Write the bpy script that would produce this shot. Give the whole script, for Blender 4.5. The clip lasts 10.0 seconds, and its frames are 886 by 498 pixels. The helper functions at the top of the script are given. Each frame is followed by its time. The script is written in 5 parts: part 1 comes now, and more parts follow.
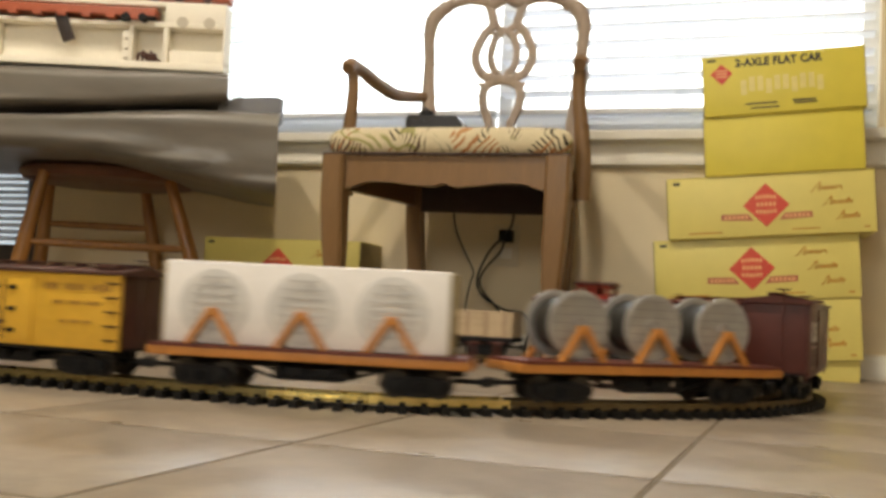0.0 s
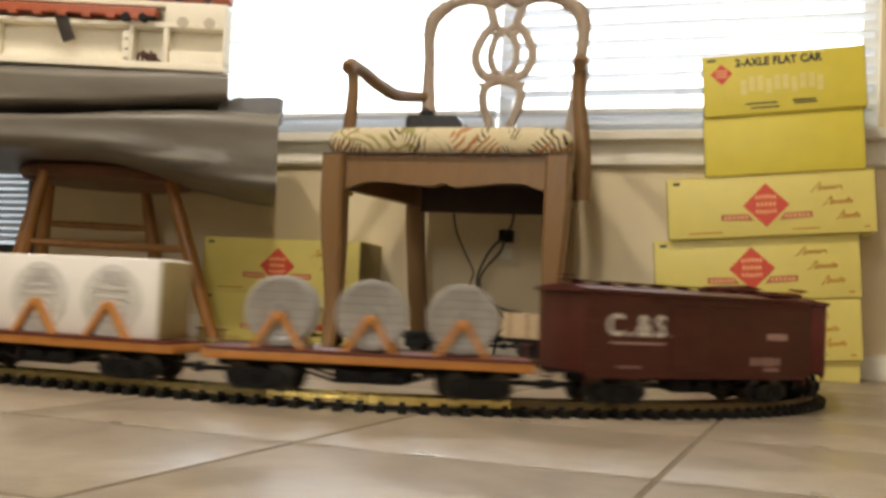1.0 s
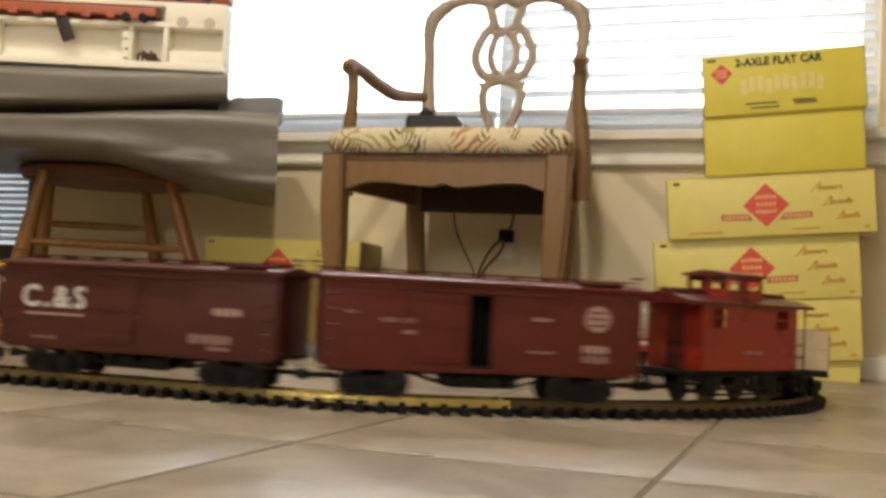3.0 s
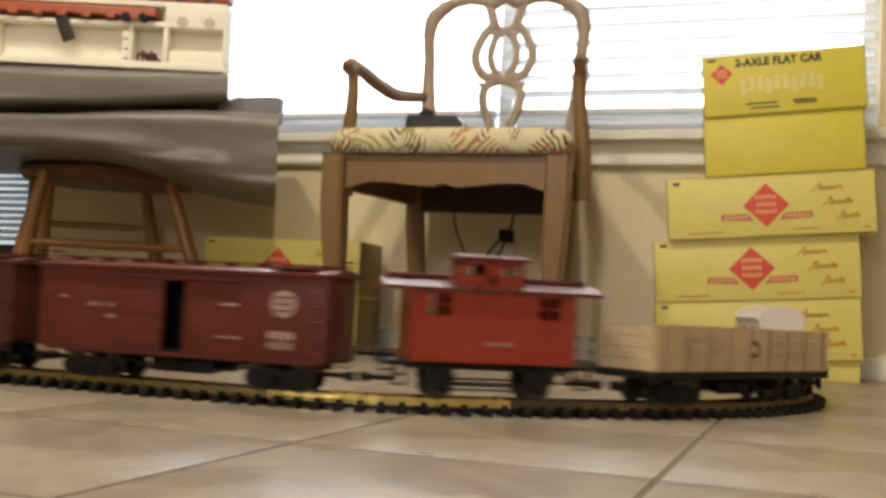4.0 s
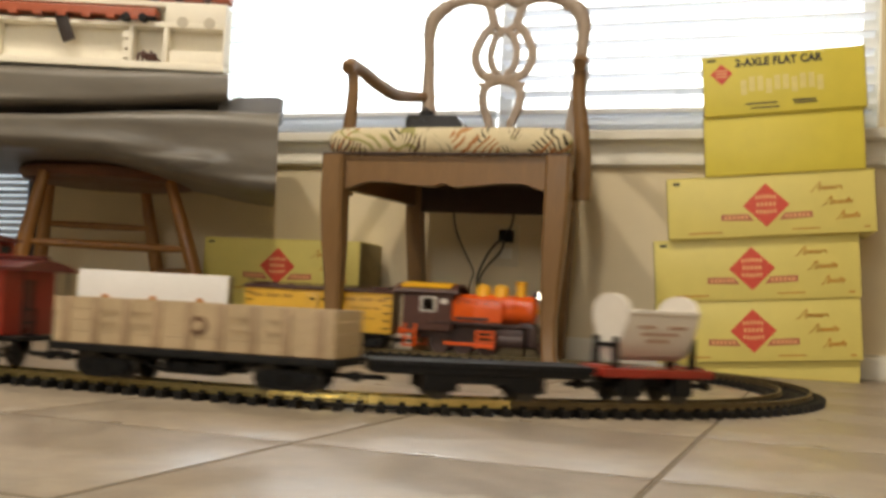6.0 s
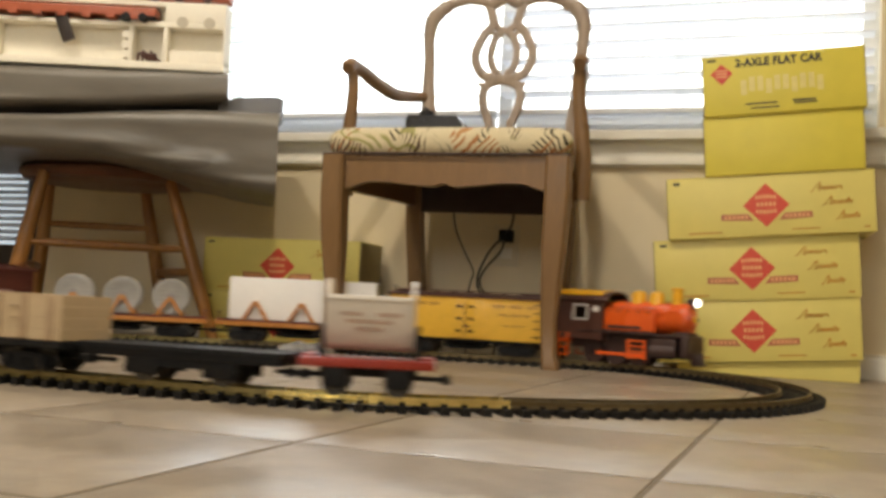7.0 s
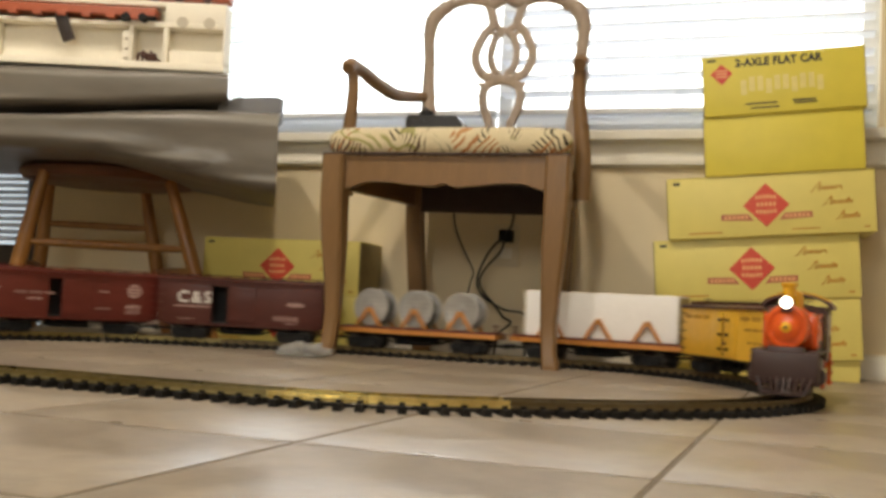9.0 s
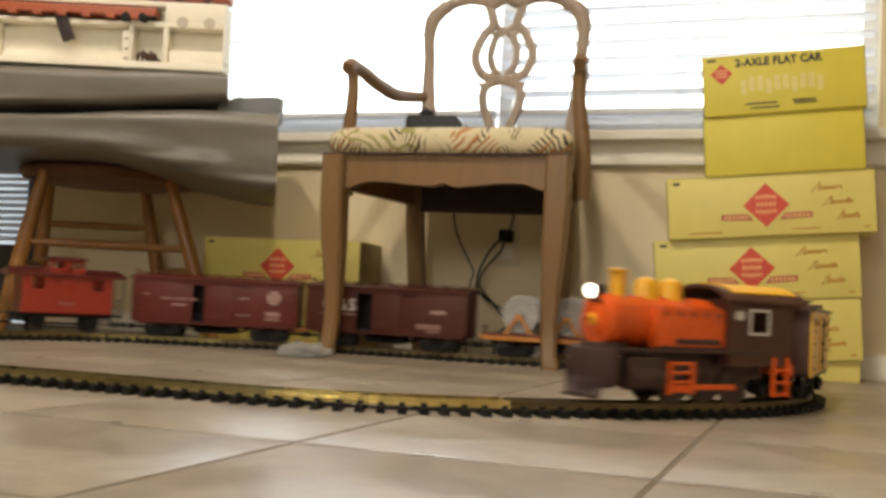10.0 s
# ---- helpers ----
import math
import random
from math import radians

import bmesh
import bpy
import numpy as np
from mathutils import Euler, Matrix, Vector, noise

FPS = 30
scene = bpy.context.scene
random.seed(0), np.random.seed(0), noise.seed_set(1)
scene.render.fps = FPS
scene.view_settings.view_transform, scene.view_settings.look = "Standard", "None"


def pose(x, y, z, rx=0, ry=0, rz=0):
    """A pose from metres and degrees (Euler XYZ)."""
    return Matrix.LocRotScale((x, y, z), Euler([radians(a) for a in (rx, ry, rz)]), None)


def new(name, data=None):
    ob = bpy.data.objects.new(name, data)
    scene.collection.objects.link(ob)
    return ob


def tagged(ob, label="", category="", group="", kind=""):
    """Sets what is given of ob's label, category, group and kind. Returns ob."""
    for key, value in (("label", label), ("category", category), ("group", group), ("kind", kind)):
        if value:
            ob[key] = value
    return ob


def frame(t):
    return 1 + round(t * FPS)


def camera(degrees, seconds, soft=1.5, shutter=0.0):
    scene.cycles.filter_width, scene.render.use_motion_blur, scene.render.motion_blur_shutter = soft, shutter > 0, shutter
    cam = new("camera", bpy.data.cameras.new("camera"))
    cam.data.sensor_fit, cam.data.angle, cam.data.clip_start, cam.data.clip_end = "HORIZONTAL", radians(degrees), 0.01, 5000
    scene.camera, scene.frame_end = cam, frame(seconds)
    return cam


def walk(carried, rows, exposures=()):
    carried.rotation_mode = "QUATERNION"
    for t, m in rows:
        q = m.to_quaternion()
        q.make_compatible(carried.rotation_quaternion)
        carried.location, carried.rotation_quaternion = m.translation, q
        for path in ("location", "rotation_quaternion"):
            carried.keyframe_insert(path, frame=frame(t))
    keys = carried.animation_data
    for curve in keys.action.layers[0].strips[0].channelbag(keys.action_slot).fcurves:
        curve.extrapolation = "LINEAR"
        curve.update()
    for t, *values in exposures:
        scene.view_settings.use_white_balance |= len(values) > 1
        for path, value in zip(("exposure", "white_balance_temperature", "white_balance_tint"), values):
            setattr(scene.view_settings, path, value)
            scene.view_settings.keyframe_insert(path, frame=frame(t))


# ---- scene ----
CAM_H = 0.1366
cam = camera(45.57, 10.0, soft=3.4, shutter=1.0)
EYE = Matrix.Translation((0, 0, CAM_H)) @ pose(0, 0, 0, 90 + 2.85, 0, 0) @ pose(0, 0, 0, 0, 0, 2.85)
walk(cam, [(0.0, EYE), (10.0, EYE)], exposures=[(0.0, 0.0), (10.0, 0.0)])

# ---- light: overcast sky outside, daylight through the windows, a warm ceiling lamp ----
world = bpy.data.worlds.new("sky")
scene.world = world
world.use_nodes = True
wn = world.node_tree.nodes
sky = wn.new("ShaderNodeTexSky")
sky.sky_type = "NISHITA"
sky.sun_disc = False
sky.sun_elevation, sky.sun_rotation = radians(38), radians(40)
world.node_tree.links.new(sky.outputs[0], wn["Background"].inputs[0])
wn["Background"].inputs[1].default_value = 0.15

# the room's frame: u along the window wall, n outwards through it
ANG = -0.348
U = Vector((math.cos(ANG), math.sin(ANG), 0))
N = Vector((-math.sin(ANG), math.cos(ANG), 0))
O = Vector((0.1047, 2.8886, 0))


def wp(u, n, z):
    return O + U * u + N * n + Vector((0, 0, z))


def wpose(u, n, z, rz=0.0):
    return Matrix.Translation(wp(u, n, z)) @ pose(0, 0, 0, 0, 0, math.degrees(ANG) + rz)


def area(name, m, sx, sy, power, colour):
    d = bpy.data.lights.new(name, "AREA")
    d.shape, d.size, d.size_y, d.energy, d.color = "RECTANGLE", sx, sy, power, colour
    ob = new(name, d)
    ob.matrix_world = m
    return ob


sun = bpy.data.lights.new("sun", "SUN")
sun.energy, sun.angle, sun.color = 1.0, radians(12), (1.0, 0.96, 0.9)
new("sun", sun).matrix_world = pose(0, 0, 0, 52, 0, 140)

WIN_L, WIN_R, WIN_B, WIN_T = -0.96, 1.0, 0.605, 2.05
ROOM_L, ROOM_R, ROOM_S, ROOM_H = -3.2, 2.8, -4.9, 2.6
LAMP_U, LAMP_N = -0.15, -2.10
# sky light in the openings: the window ahead and the high window behind
area("window_daylight", wpose((WIN_L + WIN_R) / 2, 0.10, (WIN_B + WIN_T) / 2) @ pose(0, 0, 0, -90, 0, 0), WIN_R - WIN_L, WIN_T - WIN_B, 11, (0.86, 0.93, 1.0))
area("rear_window_daylight", wpose(0.45, ROOM_S - 0.02, 1.60) @ pose(0, 0, 0, 90, 0, 0), 1.7, 0.74, 32, (1.0, 0.96, 0.86))
for du in (-0.62, 0.62):
    area("ceiling_lamp_glow", wpose(LAMP_U + du, LAMP_N, ROOM_H - 0.075), 0.11, 0.11, 36, (1.0, 0.89, 0.73))


# ---- materials ----
def shader(name, colour, rough=0.5, metal=0.0, var=0.25, scale=30.0, bump=0.0, bscale=None, rvar=0.12, stretch=(1, 1, 1), spec=0.5, coarse=None, emit=0.0, per=0.0, alpha=1.0):
    m = bpy.data.materials.new(name)
    m.use_nodes = True
    nt = m.node_tree
    n, l = nt.nodes, nt.links
    b = n["Principled BSDF"]
    b.inputs["Metallic"].default_value = metal
    b.inputs["Specular IOR Level"].default_value = spec
    tc = n.new("ShaderNodeTexCoord")
    mp = n.new("ShaderNodeMapping")
    mp.inputs["Scale"].default_value = stretch
    l.new(tc.outputs["Object"], mp.inputs["Vector"])
    fine = n.new("ShaderNodeTexNoise")
    fine.inputs["Scale"].default_value = scale
    fine.inputs["Detail"].default_value = 6
    wide = n.new("ShaderNodeTexNoise")
    wide.inputs["Scale"].default_value = coarse or scale * 0.17
    wide.inputs["Detail"].default_value = 3
    l.new(mp.outputs[0], fine.inputs["Vector"])
    l.new(mp.outputs[0], wide.inputs["Vector"])
    add = n.new("ShaderNodeMath")
    add.operation = "ADD"
    l.new(fine.outputs["Fac"], add.inputs[0])
    l.new(wide.outputs["Fac"], add.inputs[1])
    last = add.outputs[0]
    if per:
        oi = n.new("ShaderNodeObjectInfo")
        ma = n.new("ShaderNodeMath")
        ma.operation = "MULTIPLY_ADD"
        ma.inputs[1].default_value = per
        l.new(oi.outputs["Random"], ma.inputs[0])
        l.new(last, ma.inputs[2])
        last = ma.outputs[0]
    ramp = n.new("ShaderNodeMapRange")
    ramp.inputs[1].default_value, ramp.inputs[2].default_value = 0.6, 1.4 + per
    ramp.inputs[3].default_value, ramp.inputs[4].default_value = 0.0, 1.0
    l.new(last, ramp.inputs[0])
    mix = n.new("ShaderNodeMix")
    mix.data_type = "RGBA"
    mix.inputs["A"].default_value = (*[c * (1 - var) for c in colour], 1)
    mix.inputs["B"].default_value = (*[min(1, c * (1 + var * 0.6)) for c in colour], 1)
    l.new(ramp.outputs[0], mix.inputs["Factor"])
    l.new(mix.outputs["Result"], b.inputs["Base Color"])
    rr = n.new("ShaderNodeMapRange")
    rr.inputs[1].default_value, rr.inputs[2].default_value = 0.3, 0.7
    rr.inputs[3].default_value, rr.inputs[4].default_value = max(0.03, rough - rvar), min(1, rough + rvar)
    l.new(wide.outputs["Fac"], rr.inputs[0])
    l.new(rr.outputs[0], b.inputs["Roughness"])
    if bump:
        bn = n.new("ShaderNodeBump")
        bn.inputs["Strength"].default_value = bump
        bn.inputs["Distance"].default_value = 0.002
        src = fine
        if bscale:
            src = n.new("ShaderNodeTexNoise")
            src.inputs["Scale"].default_value = bscale
            src.inputs["Detail"].default_value = 4
            l.new(mp.outputs[0], src.inputs["Vector"])
        l.new(src.outputs["Fac"], bn.inputs["Height"])
        l.new(bn.outputs[0], b.inputs["Normal"])
    if emit:
        b.inputs["Emission Color"].default_value = (*colour, 1)
        b.inputs["Emission Strength"].default_value = emit
    if alpha < 1:
        b.inputs["Transmission Weight"].default_value = 1 - alpha
    return m


M = {}
M["tile"] = shader("ceramic_tile", (0.288, 0.238, 0.180), 0.36, 0, 0.38, 26, 0.35, 45, 0.12, per=0.25, coarse=7.0, spec=0.42)
M["grout"] = shader("grout", (0.16, 0.128, 0.09), 0.85, 0, 0.3, 80, 0.3)
M["wall"] = shader("wall_paint", (0.72, 0.61, 0.41), 0.75, 0, 0.06, 12, 0.15, 220)
M["ceiling"] = shader("ceiling_paint", (0.75, 0.73, 0.68), 0.85, 0, 0.05, 14, 0.2, 200)
M["trim"] = shader("white_trim_paint", (0.74, 0.70, 0.60), 0.4, 0, 0.06, 20)
M["blind"] = shader("blind_slat", (0.68, 0.70, 0.74), 0.5, 0, 0.04, 40, stretch=(0.2, 1, 1))
M["frame"] = shader("window_vinyl", (0.78, 0.78, 0.76), 0.4, 0, 0.05, 30)
M["tie"] = shader("tie_plastic", (0.011, 0.010, 0.009), 0.6, 0, 0.4, 90, 0.3, 300, spec=0.22)
M["brass"] = shader("brass_rail", (0.72, 0.61, 0.28), 0.26, 1.0, 0.35, 60, 0.1, 200)
M["dullbrass"] = shader("dull_brass", (0.31, 0.262, 0.125), 0.36, 1.0, 0.35, 60, 0.1, 200)
M["oxide"] = shader("tarnished_brass", (0.20, 0.155, 0.085), 0.5, 0.85, 0.35, 60, 0.1, 200)
M["steel"] = shader("wheel_steel", (0.07, 0.065, 0.06), 0.45, 0.6, 0.3, 60)
M["black"] = shader("black_plastic", (0.010, 0.010, 0.011), 0.6, 0, 0.35, 60, 0.1, spec=0.22)
M["blackgloss"] = shader("black_case", (0.012, 0.012, 0.014), 0.3, 0, 0.3, 60)
M["maroon"] = shader("maroon_car_paint", (0.080, 0.021, 0.015), 0.46, 0, 0.25, 60, 0.06, 300, stretch=(0.3, 1, 1), spec=0.3)
M["oxblood"] = shader("oxblood_car_paint", (0.115, 0.020, 0.013), 0.46, 0, 0.25, 60, 0.06, 300, stretch=(0.3, 1, 1), spec=0.3)
M["brown"] = shader("brown_car_paint", (0.075, 0.028, 0.02), 0.45, 0, 0.3, 60, 0.06, 300)
M["red"] = shader("caboose_red", (0.29, 0.027, 0.014), 0.38, 0, 0.15, 60, 0.05, 300)
M["fadedred"] = shader("faded_red_plastic", (0.40, 0.095, 0.04), 0.45, 0, 0.2, 60, 0.05, 300)
M["roofred"] = shader("caboose_roof_red", (0.10, 0.016, 0.013), 0.36, 0, 0.2, 60)
M["yellow"] = shader("reefer_yellow", (0.72, 0.42, 0.04), 0.4, 0, 0.15, 60, 0.05, 300)
M["deckorange"] = shader("flat_car_orange", (0.52, 0.215, 0.045), 0.45, 0, 0.25, 50, 0.1, stretch=(0.4, 1, 1))
M["deckred"] = shader("flat_car_deck", (0.14, 0.030, 0.018), 0.5, 0, 0.3, 50, 0.1, stretch=(0.2, 1, 1))
M["foam"] = shader("white_foam", (0.84, 0.82, 0.80), 0.8, 0, 0.05, 120, 0.25, 400)
M["reel"] = shader("reel_grey", (0.40, 0.39, 0.37), 0.42, 0.15, 0.25, 60, 0.1)
M["reeldark"] = shader("reel_side_dark", (0.022, 0.021, 0.018), 0.5, 0, 0.3, 60, 0.1)
M["reelseam"] = shader("reel_seam_grey", (0.29, 0.28, 0.27), 0.6, 0, 0.25, 60)
M["reelpale"] = shader("reel_pale_grey", (0.66, 0.65, 0.63), 0.5, 0, 0.15, 60)
M["reelboard"] = shader("reel_board_grey", (0.52, 0.51, 0.49), 0.5, 0, 0.15, 60)
M["gondola"] = shader("gondola_tan", (0.52, 0.40, 0.25), 0.5, 0, 0.15, 60, 0.08, 300)
M["gondolarib"] = shader("gondola_rib_tan", (0.41, 0.295, 0.185), 0.5, 0, 0.2, 60)
M["gondolaink"] = shader("gondola_faint_print", (0.46, 0.345, 0.21), 0.5, 0, 0.15, 60)
M["gondolaring"] = shader("gondola_emblem_brown", (0.16, 0.085, 0.045), 0.5, 0, 0.2, 60)
M["hopper"] = shader("hopper_white", (0.76, 0.71, 0.64), 0.45, 0, 0.08, 60, 0.05, 300)
M["hopperink"] = shader("faded_hopper_print", (0.50, 0.33, 0.24), 0.6, 0, 0.2, 60)
M["orange"] = shader("loco_orange", (0.74, 0.105, 0.012), 0.32, 0, 0.15, 60, 0.05, 300)
M["locoyellow"] = shader("loco_yellow", (0.80, 0.43, 0.02), 0.35, 0, 0.12, 60)
M["locodark"] = shader("loco_dark", (0.045, 0.022, 0.02), 0.42, 0, 0.3, 60, 0.1)
M["white"] = shader("white_lettering", (0.62, 0.58, 0.54), 0.6, 0, 0.12, 80)
M["pale"] = shader("worn_pale_lettering", (0.40, 0.26, 0.23), 0.6, 0, 0.25, 80)
M["faint"] = shader("faint_lettering", (0.28, 0.16, 0.14), 0.6, 0, 0.2, 80)
M["ochre"] = shader("ochre_lettering", (0.36, 0.19, 0.03), 0.6, 0, 0.2, 80)
M["glow"] = shader("headlight_bulb", (1.0, 0.90, 0.72), 0.3, 0, 0.02, 40, emit=9.0)
M["carton"] = shader("yellow_carton", (0.70, 0.60, 0.165), 0.45, 0, 0.08, 20, 0.06, 160, 0.08)
M["cartondeep"] = shader("deep_yellow_carton", (0.66, 0.555, 0.06), 0.45, 0, 0.1, 20, 0.06, 160, 0.08)
# yellow carton ends lying in shade, the darkening put into the colour
M["cartonshade"] = shader("shaded_carton_end", (0.16, 0.12, 0.05), 0.7, 0, 0.2, 50, 0.1)
# real brown board on the flat car, painted shade on carton ends
M["kraft_and_shade"] = shader("kraft_board_and_shaded_end", (0.34, 0.275, 0.13), 0.75, 0, 0.18, 40, 0.15)
M["inkred"] = shader("red_ink", (0.62, 0.07, 0.035), 0.45, 0, 0.1, 60)
M["inkpink"] = shader("pale_ink", (0.80, 0.42, 0.18), 0.5, 0, 0.12, 60)
M["inkbrown"] = shader("brown_ink", (0.52, 0.24, 0.03), 0.5, 0, 0.2, 60)
M["inkpurple"] = shader("ribbon_ink", (0.48, 0.16, 0.08), 0.5, 0, 0.2, 60)
M["inkblack"] = shader("black_ink", (0.03, 0.025, 0.015), 0.5, 0, 0.2, 60)
M["inksilver"] = shader("silver_ink", (0.70, 0.60, 0.20), 0.4, 0.0, 0.15, 60)
M["oak"] = shader("honey_oak", (0.31, 0.135, 0.03), 0.42, 0, 0.35, 40, 0.12, None, 0.1, (6, 6, 0.6))
M["stoolseat"] = shader("stool_seat_wood", (0.13, 0.048, 0.020), 0.4, 0, 0.35, 40, 0.12, None, 0.1, (0.6, 6, 6))
M["chairwood"] = shader("chair_walnut", (0.195, 0.108, 0.042), 0.40, 0, 0.17, 45, 0.15, None, 0.1, (5, 5, 0.7))
# chair back: same wood, the window's glare put into a paler, greyer colour
M["chairback"] = shader("glare_washed_chair_wood", (0.34, 0.260, 0.195), 0.34, 0, 0.35, 45, 0.15, None, 0.1, (5, 5, 0.9))
# one dark brown for the seat's underside, rear apron and piping
M["chairinside"] = shader("dark_seat_brown", (0.05, 0.03, 0.025), 0.8, 0, 0.3, 45, 0.1)
M["vinyl"] = shader("grey_vinyl", (0.175, 0.158, 0.132), 0.36, 0, 0.30, 18, 0.8, 14, 0.12, (0.35, 1, 1.6))
M["vinylflap"] = shader("pale_vinyl", (0.17, 0.17, 0.18), 0.5, 0, 0.2, 14, 0.3, 10)
M["foambox"] = shader("cream_foam_tray", (0.86, 0.81, 0.69), 0.8, 0, 0.05, 120, 0.2, 400)
# darker copy of the tray's foam: a notch's shade put into the colour
M["notch"] = shader("shaded_foam_disc", (0.55, 0.50, 0.40), 0.85, 0, 0.1, 100)
M["strap"] = shader("dark_strap", (0.035, 0.025, 0.022), 0.6, 0, 0.3, 60)
M["cable"] = shader("black_cable", (0.015, 0.013, 0.012), 0.45, 0, 0.2, 60)
M["plate"] = shader("outlet_plate", (0.66, 0.58, 0.42), 0.4, 0, 0.06, 60)
M["glass"] = shader("window_glass", (0.95, 0.97, 0.97), 0.02, 0, 0.0, 5, rvar=0.0, alpha=0.02)
M["bag"] = shader("clear_plastic_bag", (0.80, 0.80, 0.78), 0.12, 0, 0.1, 60, 0.4, 120, 0.05, alpha=0.24)
M["outside"] = shader("bright_overcast", (1.0, 1.0, 1.0), 1.0, 0, 0.0, 1, emit=3.0)
M["outside_door"] = shader("dim_overcast", (0.8, 0.9, 1.0), 1.0, 0, 0.0, 1, emit=0.7)
M["darkdoor"] = shader("dark_door_frame", (0.03, 0.03, 0.035), 0.5, 0, 0.2, 20)


def fabric(name):
    m = shader(name, (0.60, 0.52, 0.34), 0.9, 0, 0.1, 160, 0.3, 600)
    nt = m.node_tree
    n, l = nt.nodes, nt.links
    b = n["Principled BSDF"]
    base = b.inputs["Base Color"].links[0].from_socket
    tc = n.new("ShaderNodeTexCoord")
    # clusters of leaf strokes: narrow bands inside soft patches
    for rot, sc, cut, col, seed in ((0.5, 26, 0.55, (0.045, 0.035, 0.02), 1.7), (-0.6, 20, 0.52, (0.36, 0.15, 0.05), 5.1), (0.9, 17, 0.56, (0.30, 0.28, 0.10), 9.3), (-0.2, 28, 0.57, (0.09, 0.05, 0.03), 13.9), (-0.9, 13, 0.56, (0.42, 0.22, 0.09), 21.2)):
        mp = n.new("ShaderNodeMapping")
        mp.inputs["Rotation"].default_value = (0.4, rot, rot)
        mp.inputs["Location"].default_value = (seed, seed * 0.7, 0)
        l.new(tc.outputs["Object"], mp.inputs["Vector"])
        w = n.new("ShaderNodeTexWave")
        w.wave_type = "BANDS"
        w.inputs["Scale"].default_value = sc
        w.inputs["Distortion"].default_value = 9.0
        w.inputs["Detail"].default_value = 1.5
        w.inputs["Detail Scale"].default_value = 0.8
        l.new(mp.outputs[0], w.inputs["Vector"])
        ns = n.new("ShaderNodeTexNoise")
        ns.inputs["Scale"].default_value = 9.5
        ns.inputs["Detail"].default_value = 1.0
        l.new(mp.outputs[0], ns.inputs["Vector"])
        patch = n.new("ShaderNodeMapRange")
        patch.inputs[1].default_value, patch.inputs[2].default_value = cut, cut + 0.04
        l.new(ns.outputs["Fac"], patch.inputs[0])
        st = n.new("ShaderNodeMapRange")
        st.inputs[1].default_value, st.inputs[2].default_value = 0.62, 0.78
        l.new(w.outputs["Fac"], st.inputs[0])
        mul = n.new("ShaderNodeMath")
        mul.operation = "MULTIPLY"
        l.new(patch.outputs[0], mul.inputs[0])
        l.new(st.outputs[0], mul.inputs[1])
        mx = n.new("ShaderNodeMix")
        mx.data_type = "RGBA"
        mx.inputs["B"].default_value = (*col, 1)
        l.new(mul.outputs[0], mx.inputs["Factor"])
        l.new(base, mx.inputs["A"])
        base = mx.outputs["Result"]
    l.new(base, b.inputs["Base Color"])
    return m


M["fabric"] = fabric("leaf_print_fabric")


# ---- mesh helpers ----
def add_box(bm, cx, cy, cz, sx, sy, sz, bevel=0.0, m=None):
    r = bmesh.ops.create_cube(bm, size=1.0)
    vs = r["verts"]
    bmesh.ops.scale(bm, vec=(sx, sy, sz), verts=vs)
    if bevel:
        es = list({e for v in vs for e in v.link_edges})
        r = bmesh.ops.bevel(bm, geom=es, offset=bevel, segments=2, affect="EDGES", profile=0.6)
        vs = list({v for f in r["faces"] for v in f.verts} | {v for v in vs if v.is_valid})
    if m is not None:
        bmesh.ops.transform(bm, matrix=m, verts=vs)
    bmesh.ops.translate(bm, vec=(cx, cy, cz), verts=vs)
    return vs


def box(cx, cy, cz, sx, sy, sz, bevel=0.0, m=None):
    bm = bmesh.new()
    add_box(bm, cx, cy, cz, sx, sy, sz, bevel, m)
    return bm


AX = {"x": pose(0, 0, 0, 0, 90, 0), "y": pose(0, 0, 0, 90, 0, 0), "z": Matrix.Identity(4)}


def add_cyl(bm, c, r, h, axis="z", seg=20, r2=None, bevel=0.0):
    k = bmesh.ops.create_cone(bm, cap_ends=True, segments=seg, radius1=r, radius2=r if r2 is None else r2, depth=h)
    vs = k["verts"]
    if bevel:
        es = [e for e in {e for v in vs for e in v.link_edges} if any(len(f.verts) > 4 for f in e.link_faces)]
        k = bmesh.ops.bevel(bm, geom=es, offset=bevel, segments=2, affect="EDGES")
        vs = list({v for f in k["faces"] for v in f.verts} | {v for v in vs if v.is_valid})
    bmesh.ops.transform(bm, matrix=Matrix.Translation(c) @ AX[axis], verts=vs)
    return vs


def cyl(c, r, h, axis="z", seg=20, r2=None, bevel=0.0):
    bm = bmesh.new()
    add_cyl(bm, c, r, h, axis, seg, r2, bevel)
    return bm


def add_lathe(bm, profile, c=(0, 0, 0), axis="z", seg=20):
    """profile: (radius, height) from bottom to top."""
    rings = []
    m = Matrix.Translation(c) @ AX[axis]
    for r, h in profile:
        rings.append([bm.verts.new(m @ Vector((max(r, 1e-4) * math.cos(2 * math.pi * i / seg), max(r, 1e-4) * math.sin(2 * math.pi * i / seg), h))) for i in range(seg)])
    for a, b in zip(rings, rings[1:]):
        for i in range(seg):
            bm.faces.new((a[i], a[(i + 1) % seg], b[(i + 1) % seg], b[i]))
    bm.faces.new(rings[0][::-1])
    bm.faces.new(rings[-1])


